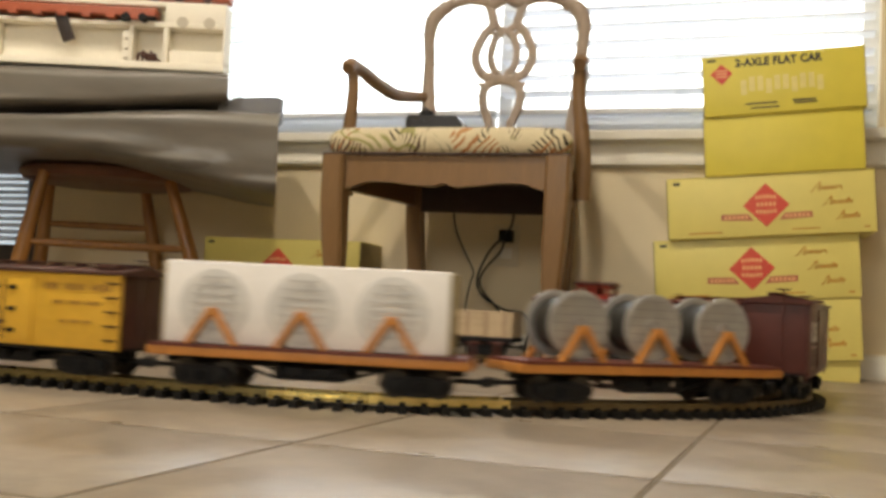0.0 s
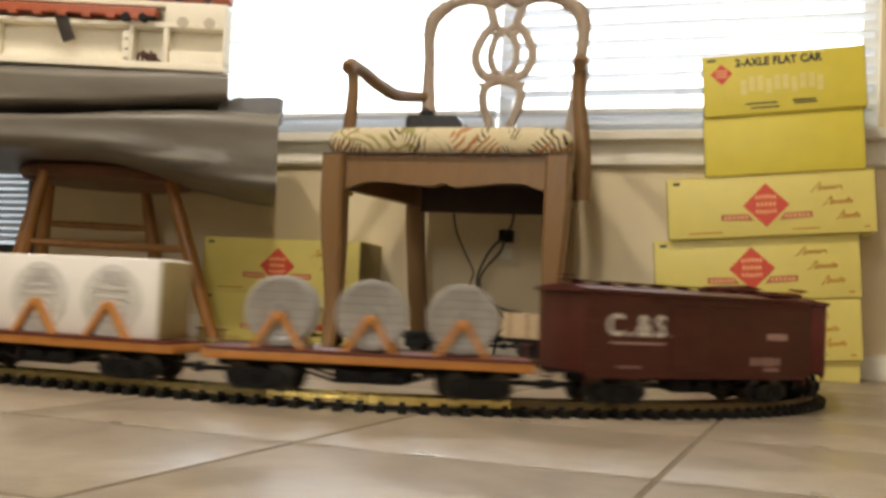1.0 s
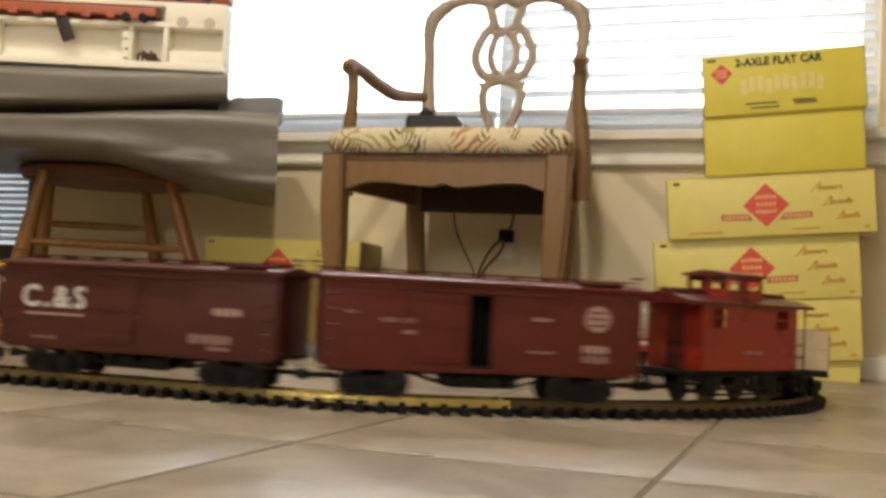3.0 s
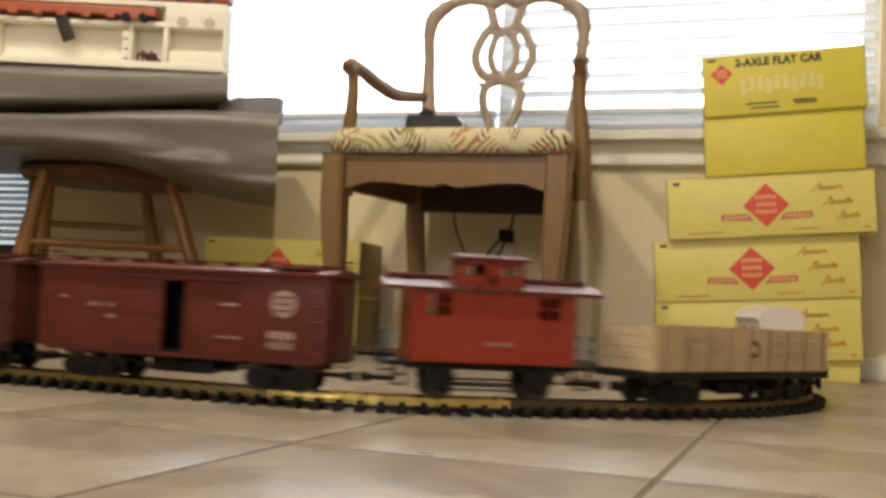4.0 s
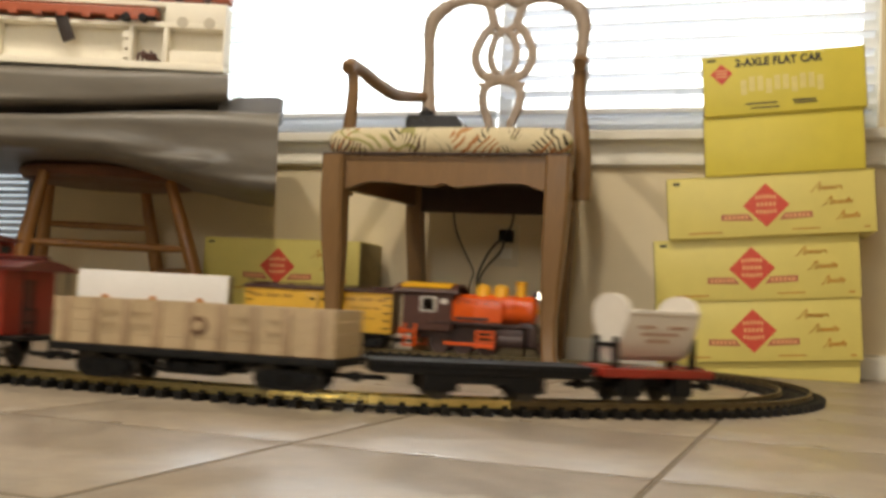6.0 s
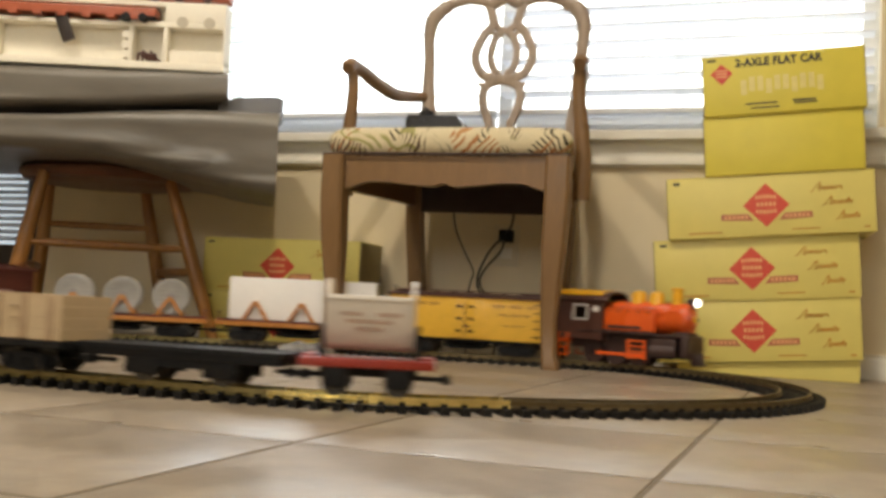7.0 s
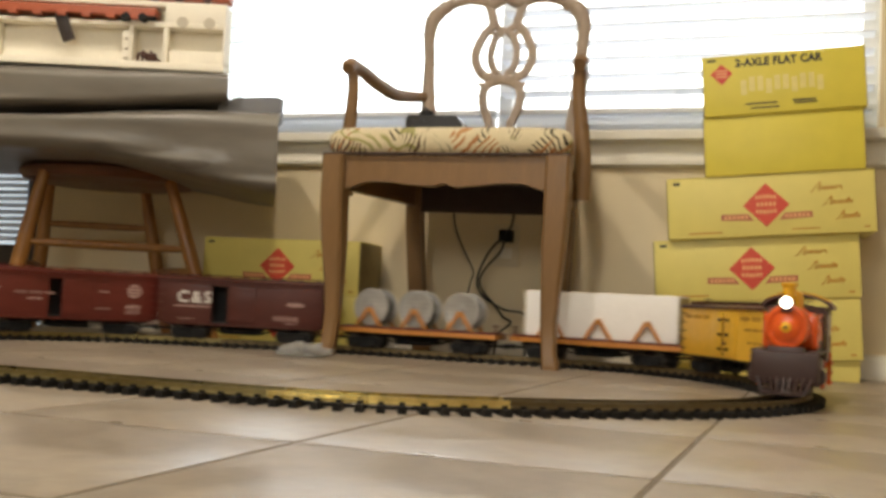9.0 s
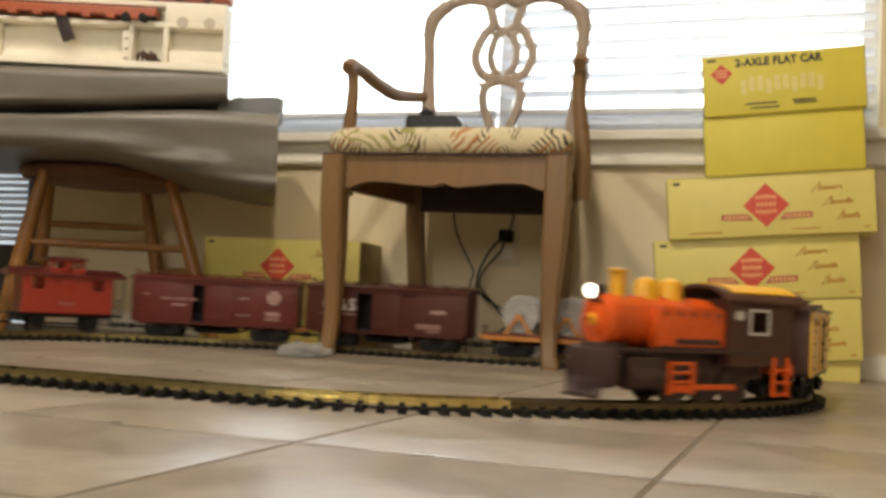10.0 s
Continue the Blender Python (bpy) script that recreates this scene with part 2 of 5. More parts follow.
def add_tube(bm, pts, radii, seg=8, closed=False, flat=1.0, up=None):
    """A tube through pts; radii one number or one per point; flat squashes it along the side direction."""
    pts = [Vector(p) for p in pts]
    n = len(pts)
    if not hasattr(radii, "__len__"):
        radii = [radii] * n
    rings = []
    for i, p in enumerate(pts):
        a = pts[(i - 1) % n] if closed or i else pts[0]
        b = pts[(i + 1) % n] if closed or i < n - 1 else pts[-1]
        d = (b - a).normalized()
        ref = Vector(up) if up else (Vector((0, 0, 1)) if abs(d.z) < 0.9 else Vector((0, 1, 0)))
        s = d.cross(ref).normalized()
        t = s.cross(d).normalized()
        rings.append([bm.verts.new(p + (s * math.cos(2 * math.pi * k / seg) + t * math.sin(2 * math.pi * k / seg) * flat) * radii[i]) for k in range(seg)])
    m = n if closed else n - 1
    for i in range(m):
        a, b = rings[i], rings[(i + 1) % n]
        for k in range(seg):
            bm.faces.new((a[k], a[(k + 1) % seg], b[(k + 1) % seg], b[k]))
    if not closed:
        bm.faces.new(rings[0][::-1])
        bm.faces.new(rings[-1])


def smooth_path(ctrl, n=6):
    """Catmull-Rom through ctrl."""
    c = [Vector(p) for p in ctrl]
    c = [c[0] * 2 - c[1]] + c + [c[-1] * 2 - c[-2]]
    out = []
    for i in range(1, len(c) - 2):
        for k in range(n):
            t = k / n
            a, b, d, e = c[i - 1], c[i], c[i + 1], c[i + 2]
            out.append(0.5 * (2 * b + (d - a) * t + (2 * a - 5 * b + 4 * d - e) * t * t + (3 * b - a - 3 * d + e) * t ** 3))
    out.append(c[-2])
    return out


def add_prism(bm, outline, lo, hi, axis="y"):
    """Extrudes a flat outline between lo and hi along an axis. Outline pairs are (x, z) for y, (y, z) for x, (x, y) for z."""
    def p(a, b, c):
        return {"y": (a, c, b), "x": (c, a, b), "z": (a, b, c)}[axis]
    a = [bm.verts.new(p(x, z, lo)) for x, z in outline]
    b = [bm.verts.new(p(x, z, hi)) for x, z in outline]
    n = len(a)
    bm.faces.new(a)
    bm.faces.new(b[::-1])
    for i in range(n):
        bm.faces.new((a[i], b[i], b[(i + 1) % n], a[(i + 1) % n]))


def prism(outline, lo, hi, axis="y"):
    bm = bmesh.new()
    add_prism(bm, outline, lo, hi, axis)
    return bm


def mesh_of(name, bm, material, smooth=True):
    bmesh.ops.recalc_face_normals(bm, faces=bm.faces)
    me = bpy.data.meshes.new(name)
    bm.to_mesh(me)
    bm.free()
    me.materials.append(material)
    if smooth:
        me.shade_smooth()
        me.set_sharp_from_angle(angle=radians(38))
    return me


def part(name, bm, material, parent, label="", m=None):
    ob = new(name, bm if isinstance(bm, bpy.types.Mesh) else mesh_of(name, bm, material))
    ob.parent = parent
    if m is not None:
        ob.matrix_basis = m
    if label:
        tagged(ob, label)
    return ob


def thing(name, label, category, m=None, group="", kind=""):
    ob = new(name)
    ob.empty_display_size = 0.05
    if m is not None:
        ob.matrix_basis = m
    return tagged(ob, label, category, group, kind)


def solid(name, bm, material, label, category="", m=None, kind="", group=""):
    ob = new(name, mesh_of(name, bm, material))
    if m is not None:
        ob.matrix_basis = m
    return tagged(ob, label, category, group, kind)


def lettering(text, size, m, material, parent, name="lettering", spread=1.0, bold=0.0):
    cu = bpy.data.curves.new("text", "FONT")
    cu.body, cu.size, cu.extrude, cu.offset = text, size, 0.0004, bold
    cu.align_x, cu.align_y, cu.space_character = "CENTER", "CENTER", spread
    cu.resolution_u = 3
    tmp = bpy.data.objects.new("text", cu)
    me = bpy.data.meshes.new_from_object(tmp)
    bpy.data.objects.remove(tmp)
    me.materials.clear()
    me.materials.append(material)
    return part(name, me, material, parent, m=m)


FRONT = pose(0, 0, 0, 90, 0, 0)  # lettering that faces -y


def bars(parent, rows, y, material, name="lettering", thick=0.0008):
    """Plain bars for writing that cannot be read: rows of (x, z, width, height) on a face towards -y at y."""
    for x, z, w, h in rows:
        part(name, box(x, y, z, w, thick, h), material, parent)


# ---- the room ----
def setting(name, bm, material, label, m=None, category=""):
    return solid(name, bm, material, label, category or name.split("_")[0], m, "structure")


WM = wpose(0, 0, 0)


def room():
    th = 0.14
    # window wall with its two openings: the window, and a glazed door far along
    DL, DR, DT = -2.40, -1.47, 2.05
    bm = bmesh.new()
    def slab(u0, u1, z0, z1):
        add_box(bm, (u0 + u1) / 2, th / 2, (z0 + z1) / 2, u1 - u0, th, z1 - z0)
    slab(ROOM_L, DL, 0, ROOM_H)
    slab(DL, DR, DT, ROOM_H)
    slab(DR, WIN_L, 0, ROOM_H)
    slab(WIN_L, WIN_R, 0, WIN_B)
    slab(WIN_L, WIN_R, WIN_T, ROOM_H)
    slab(WIN_R, ROOM_R, 0, ROOM_H)
    setting("wall_north", bm, M["wall"], "tan painted wall with a wide window", WM, "wall")
    setting("wall_east", box(ROOM_R + th / 2, ROOM_S / 2, ROOM_H / 2, th, -ROOM_S, ROOM_H), M["wall"], "plain tan painted wall", WM, "wall")
    setting("wall_west", box(ROOM_L - th / 2, ROOM_S / 2, ROOM_H / 2, th, -ROOM_S, ROOM_H), M["wall"], "plain tan painted wall", WM, "wall")
    bm = bmesh.new()
    for a, b, c, d in ((ROOM_L - th, -0.40, 0, ROOM_H), (1.30, ROOM_R + th, 0, ROOM_H), (-0.40, 1.30, 1.97, ROOM_H), (-0.40, 1.30, 0, 1.23)):
        add_box(bm, (a + b) / 2, ROOM_S - th / 2, (c + d) / 2, b - a, th, d - c)
    setting("wall_south", bm, M["wall"], "plain tan painted wall with a high window opening", WM, "wall")
    setting("ceiling", box((ROOM_L + ROOM_R) / 2, ROOM_S / 2, ROOM_H + 0.05, ROOM_R - ROOM_L + 0.3, -ROOM_S + 0.3, 0.1), M["ceiling"], "plain white painted ceiling", WM)
    # floor: grout bed with single tiles
    fl = setting("floor", box((ROOM_L + ROOM_R) / 2, ROOM_S / 2, -0.0512, ROOM_R - ROOM_L, -ROOM_S, 0.1), M["grout"], "beige ceramic tile floor with tan grout", WM)
    # baseboard
    bb = [(0, 0), (-0.014, 0), (-0.014, 0.040), (-0.010, 0.046), (-0.010, 0.052), (-0.004, 0.059), (0, 0.060)]
    for k, (u0, u1) in enumerate(((ROOM_L, DL - 0.07), (DR + 0.07, ROOM_R))):
        setting("baseboard_%d" % (k + 1), prism(bb, u0, u1, "x"), M["trim"], "cream painted baseboard with a moulded top", WM, "baseboard")
    # window: stool, apron moulding, frame, pane, backdrop
    w = tagged(thing("window_1", "wide window with white frame and deep sill", "window", WM), kind="structure")
    st = [(0.10, WIN_B - 0.029), (-0.040, WIN_B - 0.029), (-0.046, WIN_B - 0.024), (-0.046, WIN_B - 0.005), (-0.041, WIN_B), (0.10, WIN_B)]
    part("window_sill", prism(st, WIN_L - 0.06, WIN_R + 0.06, "x"), M["trim"], w, "cream painted sill")
    ap = [(0, WIN_B - 0.094), (-0.014, WIN_B - 0.093), (-0.022, WIN_B - 0.087), (-0.022, WIN_B - 0.079), (-0.015, WIN_B - 0.071), (-0.011, WIN_B - 0.066), (-0.011, WIN_B - 0.046), (-0.016, WIN_B - 0.036), (-0.022, WIN_B - 0.0295), (0, WIN_B - 0.0295)]
    part("apron", prism(ap, WIN_L - 0.04, WIN_R + 0.04, "x"), M["trim"], w, "cream moulded apron")
    mid = (WIN_L + WIN_R) / 2
    for u, sx in ((WIN_L + 0.02, 0.04), (WIN_R - 0.02, 0.04), (mid, 0.04)):
        part("window_frame", box(u, 0.115, (WIN_B + WIN_T) / 2, sx, 0.03, WIN_T - WIN_B - 0.002, 0.003), M["frame"], w)
    for z, hz in ((WIN_B + 0.034, 0.066), (WIN_T - 0.02, 0.038)):
        for a, b in ((WIN_L, mid), (mid, WIN_R)):
            part("window_frame", box((a + b) / 2, 0.115, z, b - a - 0.062, 0.028, hz, 0.003), M["frame"], w)
    for a, b in ((WIN_L, mid), (mid, WIN_R)):
        g = part("pane", box((a + b) / 2, 0.118, (WIN_B + WIN_T) / 2, b - a - 0.05, 0.004, WIN_T - WIN_B - 0.05), M["glass"], w)
        g.visible_shadow = False
    # two venetian blinds, slats tilted
    for k, (a, b, tilt) in enumerate(((WIN_L + 0.012, mid - 0.006, 13), (mid + 0.006, WIN_R - 0.012, -9))):
        bl = thing("window_blind", "white venetian blind lowered over the window", "blind", WM, "blinds of the window")
        c, wd = (a + b) / 2, b - a
        part("bottom_rail", box(c, 0.045, WIN_B + 0.063, wd, 0.046, 0.016, 0.004), M["blind"], bl)
        part("head_rail", box(c, 0.045, WIN_T - 0.025, wd, 0.05, 0.045, 0.003), M["blind"], bl)
        slat = mesh_of("slat", box(0, 0, 0, wd, 0.048, 0.003), M["blind"])
        z = WIN_B + 0.115
        while z < WIN_T - 0.06:
            part("slat", slat, M["blind"], bl, m=pose(c, 0.045, z, tilt + random.uniform(-2, 2), 0, random.uniform(-0.1, 0.1)))
            z += 0.0455
        for f in (0.12, 0.5, 0.88):
            for dy in (0.02, 0.07):
                part("cord", cyl((a + wd * f, dy, (WIN_B + WIN_T) / 2), 0.0008, WIN_T - WIN_B - 0.05, seg=5), M["blind"], bl)
    setting("backdrop_window", box(mid, 1.0, 1.3, 6, 0.02, 4.2), M["outside"], "bright overcast daylight outside", WM, "backdrop")
    # glazed door with its own blind, far along the wall
    d = tagged(thing("door_1", "dark framed glazed door with pale blinds", "door", WM), kind="structure")
    for u in (DL + 0.05, DR - 0.06):
        part("stile", box(u, 0.06, DT / 2, 0.10 if u < -2 else 0.12, 0.045, DT - 0.01, 0.003), M["darkdoor"], d)
    part("bottom_rail", box((DL + DR) / 2, 0.06, 0.13, DR - DL - 0.222, 0.044, 0.25, 0.003), M["darkdoor"], d)
    part("top_rail", box((DL + DR) / 2, 0.06, DT - 0.07, DR - DL - 0.222, 0.044, 0.13, 0.003), M["darkdoor"], d)
    g = part("pane", box((DL + DR) / 2, 0.075, DT / 2 + 0.06, DR - DL - 0.2, 0.004, DT - 0.36), M["glass"], d)
    g.visible_shadow = False
    slat = mesh_of("slat", box(0, 0, 0, DR - DL - 0.24, 0.025, 0.0015), M["blind"])
    z = 0.275
    while z < DT - 0.16:
        part("slat", slat, M["blind"], d, m=pose((DL + DR) / 2, 0.045, z, 40, 0, 0))
        z += 0.022
    setting("backdrop_door", box((DL + DR) / 2, 0.6, 1.0, 1.6, 0.02, 2.6), M["outside_door"], "dim daylight outside the door", WM, "backdrop")
    # ceiling lamp
    cl = thing("ceiling_lamp", "long ceiling lamp bar with two warm spots", "lamp", wpose(LAMP_U, LAMP_N, ROOM_H))
    part("base", box(0, 0, -0.02, 1.42, 0.12, 0.04, 0.006), M["frame"], cl)
    for du in (-0.62, 0.62):
        part("spot", cyl((du, 0, -0.055), 0.07, 0.03, bevel=0.004, seg=24), M["frame"], cl)
    return fl


floor_ob = room()

# ---- the track loop ----
TR_C, TR_TH, TR_R, TR_S = (-0.2784, 1.9696), -0.3421, 0.5777, 0.6432
TR_W = ((2, -0.0306, 0.0235), (3, 0.0222, -0.0036), (4, 0.0114, 0.0160), (5, -0.0056, 0.0095), (6, -0.0080, 0.0012), (7, 0.0054, -0.0113), (8, 0.0055, 0.0053))
TR_P = 2 * math.pi * TR_R + 2 * TR_S
SPEED = 0.3643


def oval_point(s, off=0.0):
    """The hand-laid oval: straights and half circles that wander a little; s runs round it."""
    s = s % TR_P
    for k, a, b in TR_W:
        ph = 2 * math.pi * k * s / TR_P
        off += a * math.cos(ph) + b * math.sin(ph)
    R, S = TR_R, TR_S
    if s < S:
        x, y, h = S / 2 - s, -R, math.pi
    elif s < S + math.pi * R:
        g = (s - S) / R
        x, y, h = -S / 2 - R * math.sin(g), -R * math.cos(g), math.pi - g
    elif s < 2 * S + math.pi * R:
        x, y, h = -S / 2 + s - S - math.pi * R, R, 0
    else:
        g = (s - 2 * S - math.pi * R) / R
        x, y, h = S / 2 + R * math.sin(g), R * math.cos(g), -g
    x, y = x - off * math.sin(h), y + off * math.cos(h)
    c, d = math.cos(TR_TH), math.sin(TR_TH)
    return Vector((TR_C[0] + c * x - d * y, TR_C[1] + d * x + c * y, 0))


STEPS = 800
RUNNING = np.concatenate(([0.0], np.cumsum([(oval_point(TR_P * (i + 1) / STEPS) - oval_point(TR_P * i / STEPS)).length for i in range(STEPS)])))
TR_L = float(RUNNING[-1])


def on_track(s, off=0.0):
    """The place s metres along the loop, off metres outwards."""
    return oval_point(float(np.interp(s % TR_L, RUNNING, np.arange(STEPS + 1))) * TR_P / STEPS, off)


def heading(s):
    d = on_track(s + 0.01) - on_track(s - 0.01)
    return math.atan2(d.y, d.x)


RAIL_TOP, GAUGE, SECTIONS, JOINT0 = 0.0185, 0.045, 17, 0.030
RAILSEC = [(-0.0035, 0.009), (0.0035, 0.009), (0.0035, 0.0105), (0.001, 0.0118), (0.001, 0.0150), (0.0018, 0.0160), (0.0018, 0.0185), (-0.0018, 0.0185), (-0.0018, 0.0160), (-0.001, 0.0150), (-0.001, 0.0118), (-0.0035, 0.0105)]


def track_section(k):
    s0 = JOINT0 + k * TR_L / SECTIONS
    s1 = s0 + TR_L / SECTIONS
    bright = k == SECTIONS - 1
    t = thing("track_section", "brass model railway track on black sleepers, " + ("bright rails" if bright else "dull rails" if k < 8 else "dark tarnished rails"), "track", Matrix.Translation(on_track((s0 + s1) / 2)), "track loop")
    o = on_track((s0 + s1) / 2)
    for off in (-GAUGE / 2 - 0.0018, GAUGE / 2 + 0.0018):
        bm = bmesh.new()
        rings = []
        for i in range(13):
            s = s0 + 0.0006 + (s1 - s0 - 0.0012) * i / 12
            p, h = on_track(s, off) - o, heading(s)
            rings.append([bm.verts.new((p.x - a * math.sin(h), p.y + a * math.cos(h), z)) for a, z in RAILSEC])
        for a, b in zip(rings, rings[1:]):
            for i in range(len(a)):
                bm.faces.new((a[i], a[(i + 1) % len(a)], b[(i + 1) % len(a)], b[i]))
        bm.faces.new(rings[0])
        bm.faces.new(rings[-1][::-1])
        part("rail", bm, M["brass"] if bright else M["dullbrass"] if k < 8 else M["oxide"], t)
    n = 12
    for i in range(n):
        s = s0 + (s1 - s0) * (i + 0.5) / n
        p = on_track(s) - o
        part("sleeper", SLEEPER, M["tie"], t, m=Matrix.Translation(p) @ pose(0, 0, 0, 0, 0, math.degrees(heading(s)) + random.uniform(-1.2, 1.2)))
    bm = bmesh.new()
    for off in (-GAUGE / 2 - 0.0018, GAUGE / 2 + 0.0018):
        rings = []
        for i in range(13):
            s = s0 + 0.004 + (s1 - s0 - 0.008) * i / 12
            p, h = on_track(s, off) - o, heading(s)
            rings.append([bm.verts.new((p.x - a * math.sin(h), p.y + a * math.cos(h), z)) for a, z in ((-0.002, 0.003), (0.002, 0.003), (0.002, 0.0065), (-0.002, 0.0065))])
        for a, b in zip(rings, rings[1:]):
            for i in range(4):
                bm.faces.new((a[i], a[(i + 1) % 4], b[(i + 1) % 4], b[i]))
        bm.faces.new(rings[0])
        bm.faces.new(rings[-1][::-1])
    part("web", bm, M["tie"], t)


bm = bmesh.new()
add_prism(bm, [(-0.0052, 0.0), (0.0052, 0.0), (0.0044, 0.009), (-0.0044, 0.009)], -0.047, 0.047, "y")
for y in (-0.0243, 0.0243):
    for d in (-0.0058, 0.0058):
        add_box(bm, 0, y + d, 0.0105, 0.007, 0.004, 0.004)
SLEEPER = mesh_of("sleeper", bm, M["tie"])


# ---- the train: x forwards, y to the outside of the loop, z up from the floor ----
AXLE_R = 0.0155
AXLE_Z = RAIL_TOP + AXLE_R


def wheelset_mesh(r=AXLE_R):
    bm = bmesh.new()
    for y in (-1, 1):
        prof = [(r * 0.25, -0.0032), (r * 0.80, -0.0032), (r * 0.84, -0.002), (r, -0.0026), (r, 0.0018), (r + 0.002, 0.0022), (r + 0.002, 0.0034), (r * 0.82, 0.0036), (r * 0.3, 0.0022)]
        if y > 0:
            prof = [(a, -b) for a, b in prof]
        add_lathe(bm, prof, (0, y * 0.0225, 0), "y", 20)
        for i in range(6):
            a = i * math.pi / 3
            add_box(bm, r * 0.5 * math.cos(a), y * 0.0255, r * 0.5 * math.sin(a), r * 0.75, 0.0016, 0.0022, m=pose(0, 0, 0, 0, -math.degrees(a), 0))
    add_cyl(bm, (0, 0, 0), 0.0022, 0.06, "y", 8)
    return mesh_of("wheelset", bm, M["steel"])


WHEELSET = wheelset_mesh()


def truck_mesh():
    bm = bmesh.new()
    for y in (-1, 1):
        yy = y * 0.034
        # arch bar side frame
        side = [(-0.040, 0.030), (-0.034, 0.024), (-0.012, 0.020), (0.012, 0.020), (0.034, 0.024), (0.040, 0.030), (0.040, 0.038), (0.030, 0.043), (-0.030, 0.043), (-0.040, 0.038)]
        add_prism(bm, side, yy - 0.003, yy + 0.003)
        for x in (-0.027, 0.027):
            add_box(bm, x, yy + y * 0.004, 0.034, 0.014, 0.006, 0.014, 0.002)
        for x in (-0.006, 0, 0.006):
            add_cyl(bm, (x, yy + y * 0.004, 0.031), 0.0028, 0.014, seg=8)
        add_box(bm, 0, yy + y * 0.003, 0.022, 0.024, 0.008, 0.005, 0.001)
    add_box(bm, 0, 0, 0.040, 0.018, 0.066, 0.010, 0.002)
    add_cyl(bm, (0, 0, 0.048), 0.009, 0.010, seg=12)
    return mesh_of("truck", bm, M["black"])


TRUCK = truck_mesh()
TRAIN = []  # (thing, s0, half truck spacing)
TRUCKS = []  # (truck, s0, offset along the car, half truck spacing)
WHEELS = []  # wheel sets


def add_trucks(car, s0, a):
    for sgn in (1, -1):
        t = part("truck", TRUCK, M["black"], car, "black arch-bar truck", pose(sgn * a, 0, 0))
        TRUCKS.append((t, s0, sgn * a, a))
        for x in (-0.027, 0.027):
            w = part("wheelset", WHEELSET, M["steel"], t, "", pose(x, 0, AXLE_Z))
            WHEELS.append((w, x, AXLE_Z, AXLE_R))
    TRAIN.append((car, s0, a))


def add_axles(car, s0, a, mesh=None, r=AXLE_R):
    for sgn in (1, -1):
        w = part("wheelset", mesh or WHEELSET, M["steel"], car, "", pose(sgn * a, 0, RAIL_TOP + r))
        WHEELS.append((w, sgn * a, RAIL_TOP + r, r))
    TRAIN.append((car, s0, a))


def couplers(car, L, z=0.040):
    for sgn in (1, -1):
        bm = bmesh.new()
        add_box(bm, sgn * (L / 2 - 0.006), 0, z, 0.040, 0.008, 0.006, 0.001)
        add_box(bm, sgn * (L / 2 + 0.014), -sgn * 0.003, z, 0.012, 0.014, 0.012, 0.003)
        part("coupler", bm, M["black"], car, "black knuckle coupler")


def underframe(car, L, z=0.052, w=0.03):
    bm = bmesh.new()
    add_box(bm, 0, 0, z - 0.004, L * 0.94, 0.020, 0.008, 0.001)
    add_box(bm, 0.02, w * 0.4, z - 0.012, 0.05, 0.016, 0.012, 0.003)
    add_cyl(bm, (-0.035, -w * 0.3, z - 0.012), 0.008, 0.04, "x", 12)
    for y in (-w, w):
        add_tube(bm, [(-L * 0.25, y, z - 0.002), (-L * 0.10, y, z - 0.020), (L * 0.10, y, z - 0.020), (L * 0.25, y, z - 0.002)], 0.0019, 6)
        for x in (-L * 0.10, L * 0.10):
            add_box(bm, x, y, z - 0.011, 0.006, 0.006, 0.020)
    add_box(bm, 0, 0, z - 0.017, L * 0.20, w * 1.7, 0.005, 0.001)
    for x in (-0.018, 0.020):
        add_box(bm, x, w * 0.8, z - 0.012, 0.026, 0.010, 0.012, 0.002)
    part("underframe", bm, M["black"], car, "black truss-rod underframe")


def decal(car, side, W, x, z, w, h, mat, name="lettering"):
    """A row of print that cannot be read: short bars with gaps, or one bar where it is a plate or a rule."""
    if name != "lettering" or h < 0.0035 or w < 1.5 * h:
        return part(name, box(x, side * (W / 2 + 0.0006), z, w, 0.0008, h), mat, car)
    bm = bmesh.new()
    pitch = min(h * 0.95, w / 3)
    n = max(3, round(w / pitch))
    for i in range(n):
        if n > 7 and i in (n // 3, 2 * n // 3 + 1):
            continue
        add_box(bm, x - w / 2 + w * (i + 0.5) / n, side * (W / 2 + 0.0006), z, w / n * 0.72, 0.0008, h * (1.0 if i % 3 else 0.86))
    return part(name, bm, mat, car)


def side_text(car, side, W, text, size, x, z, mat, bold=0.0):
    turn = pose(0, 0, 0, 0, 0, 180 if side > 0 else 0)
    return lettering(text, size, Matrix.Translation((x, side * (W / 2 + 0.0006), z)) @ turn @ FRONT @ Matrix.Diagonal((1.02, 1, 1, 1)), mat, car, bold=bold, spread=1.28)


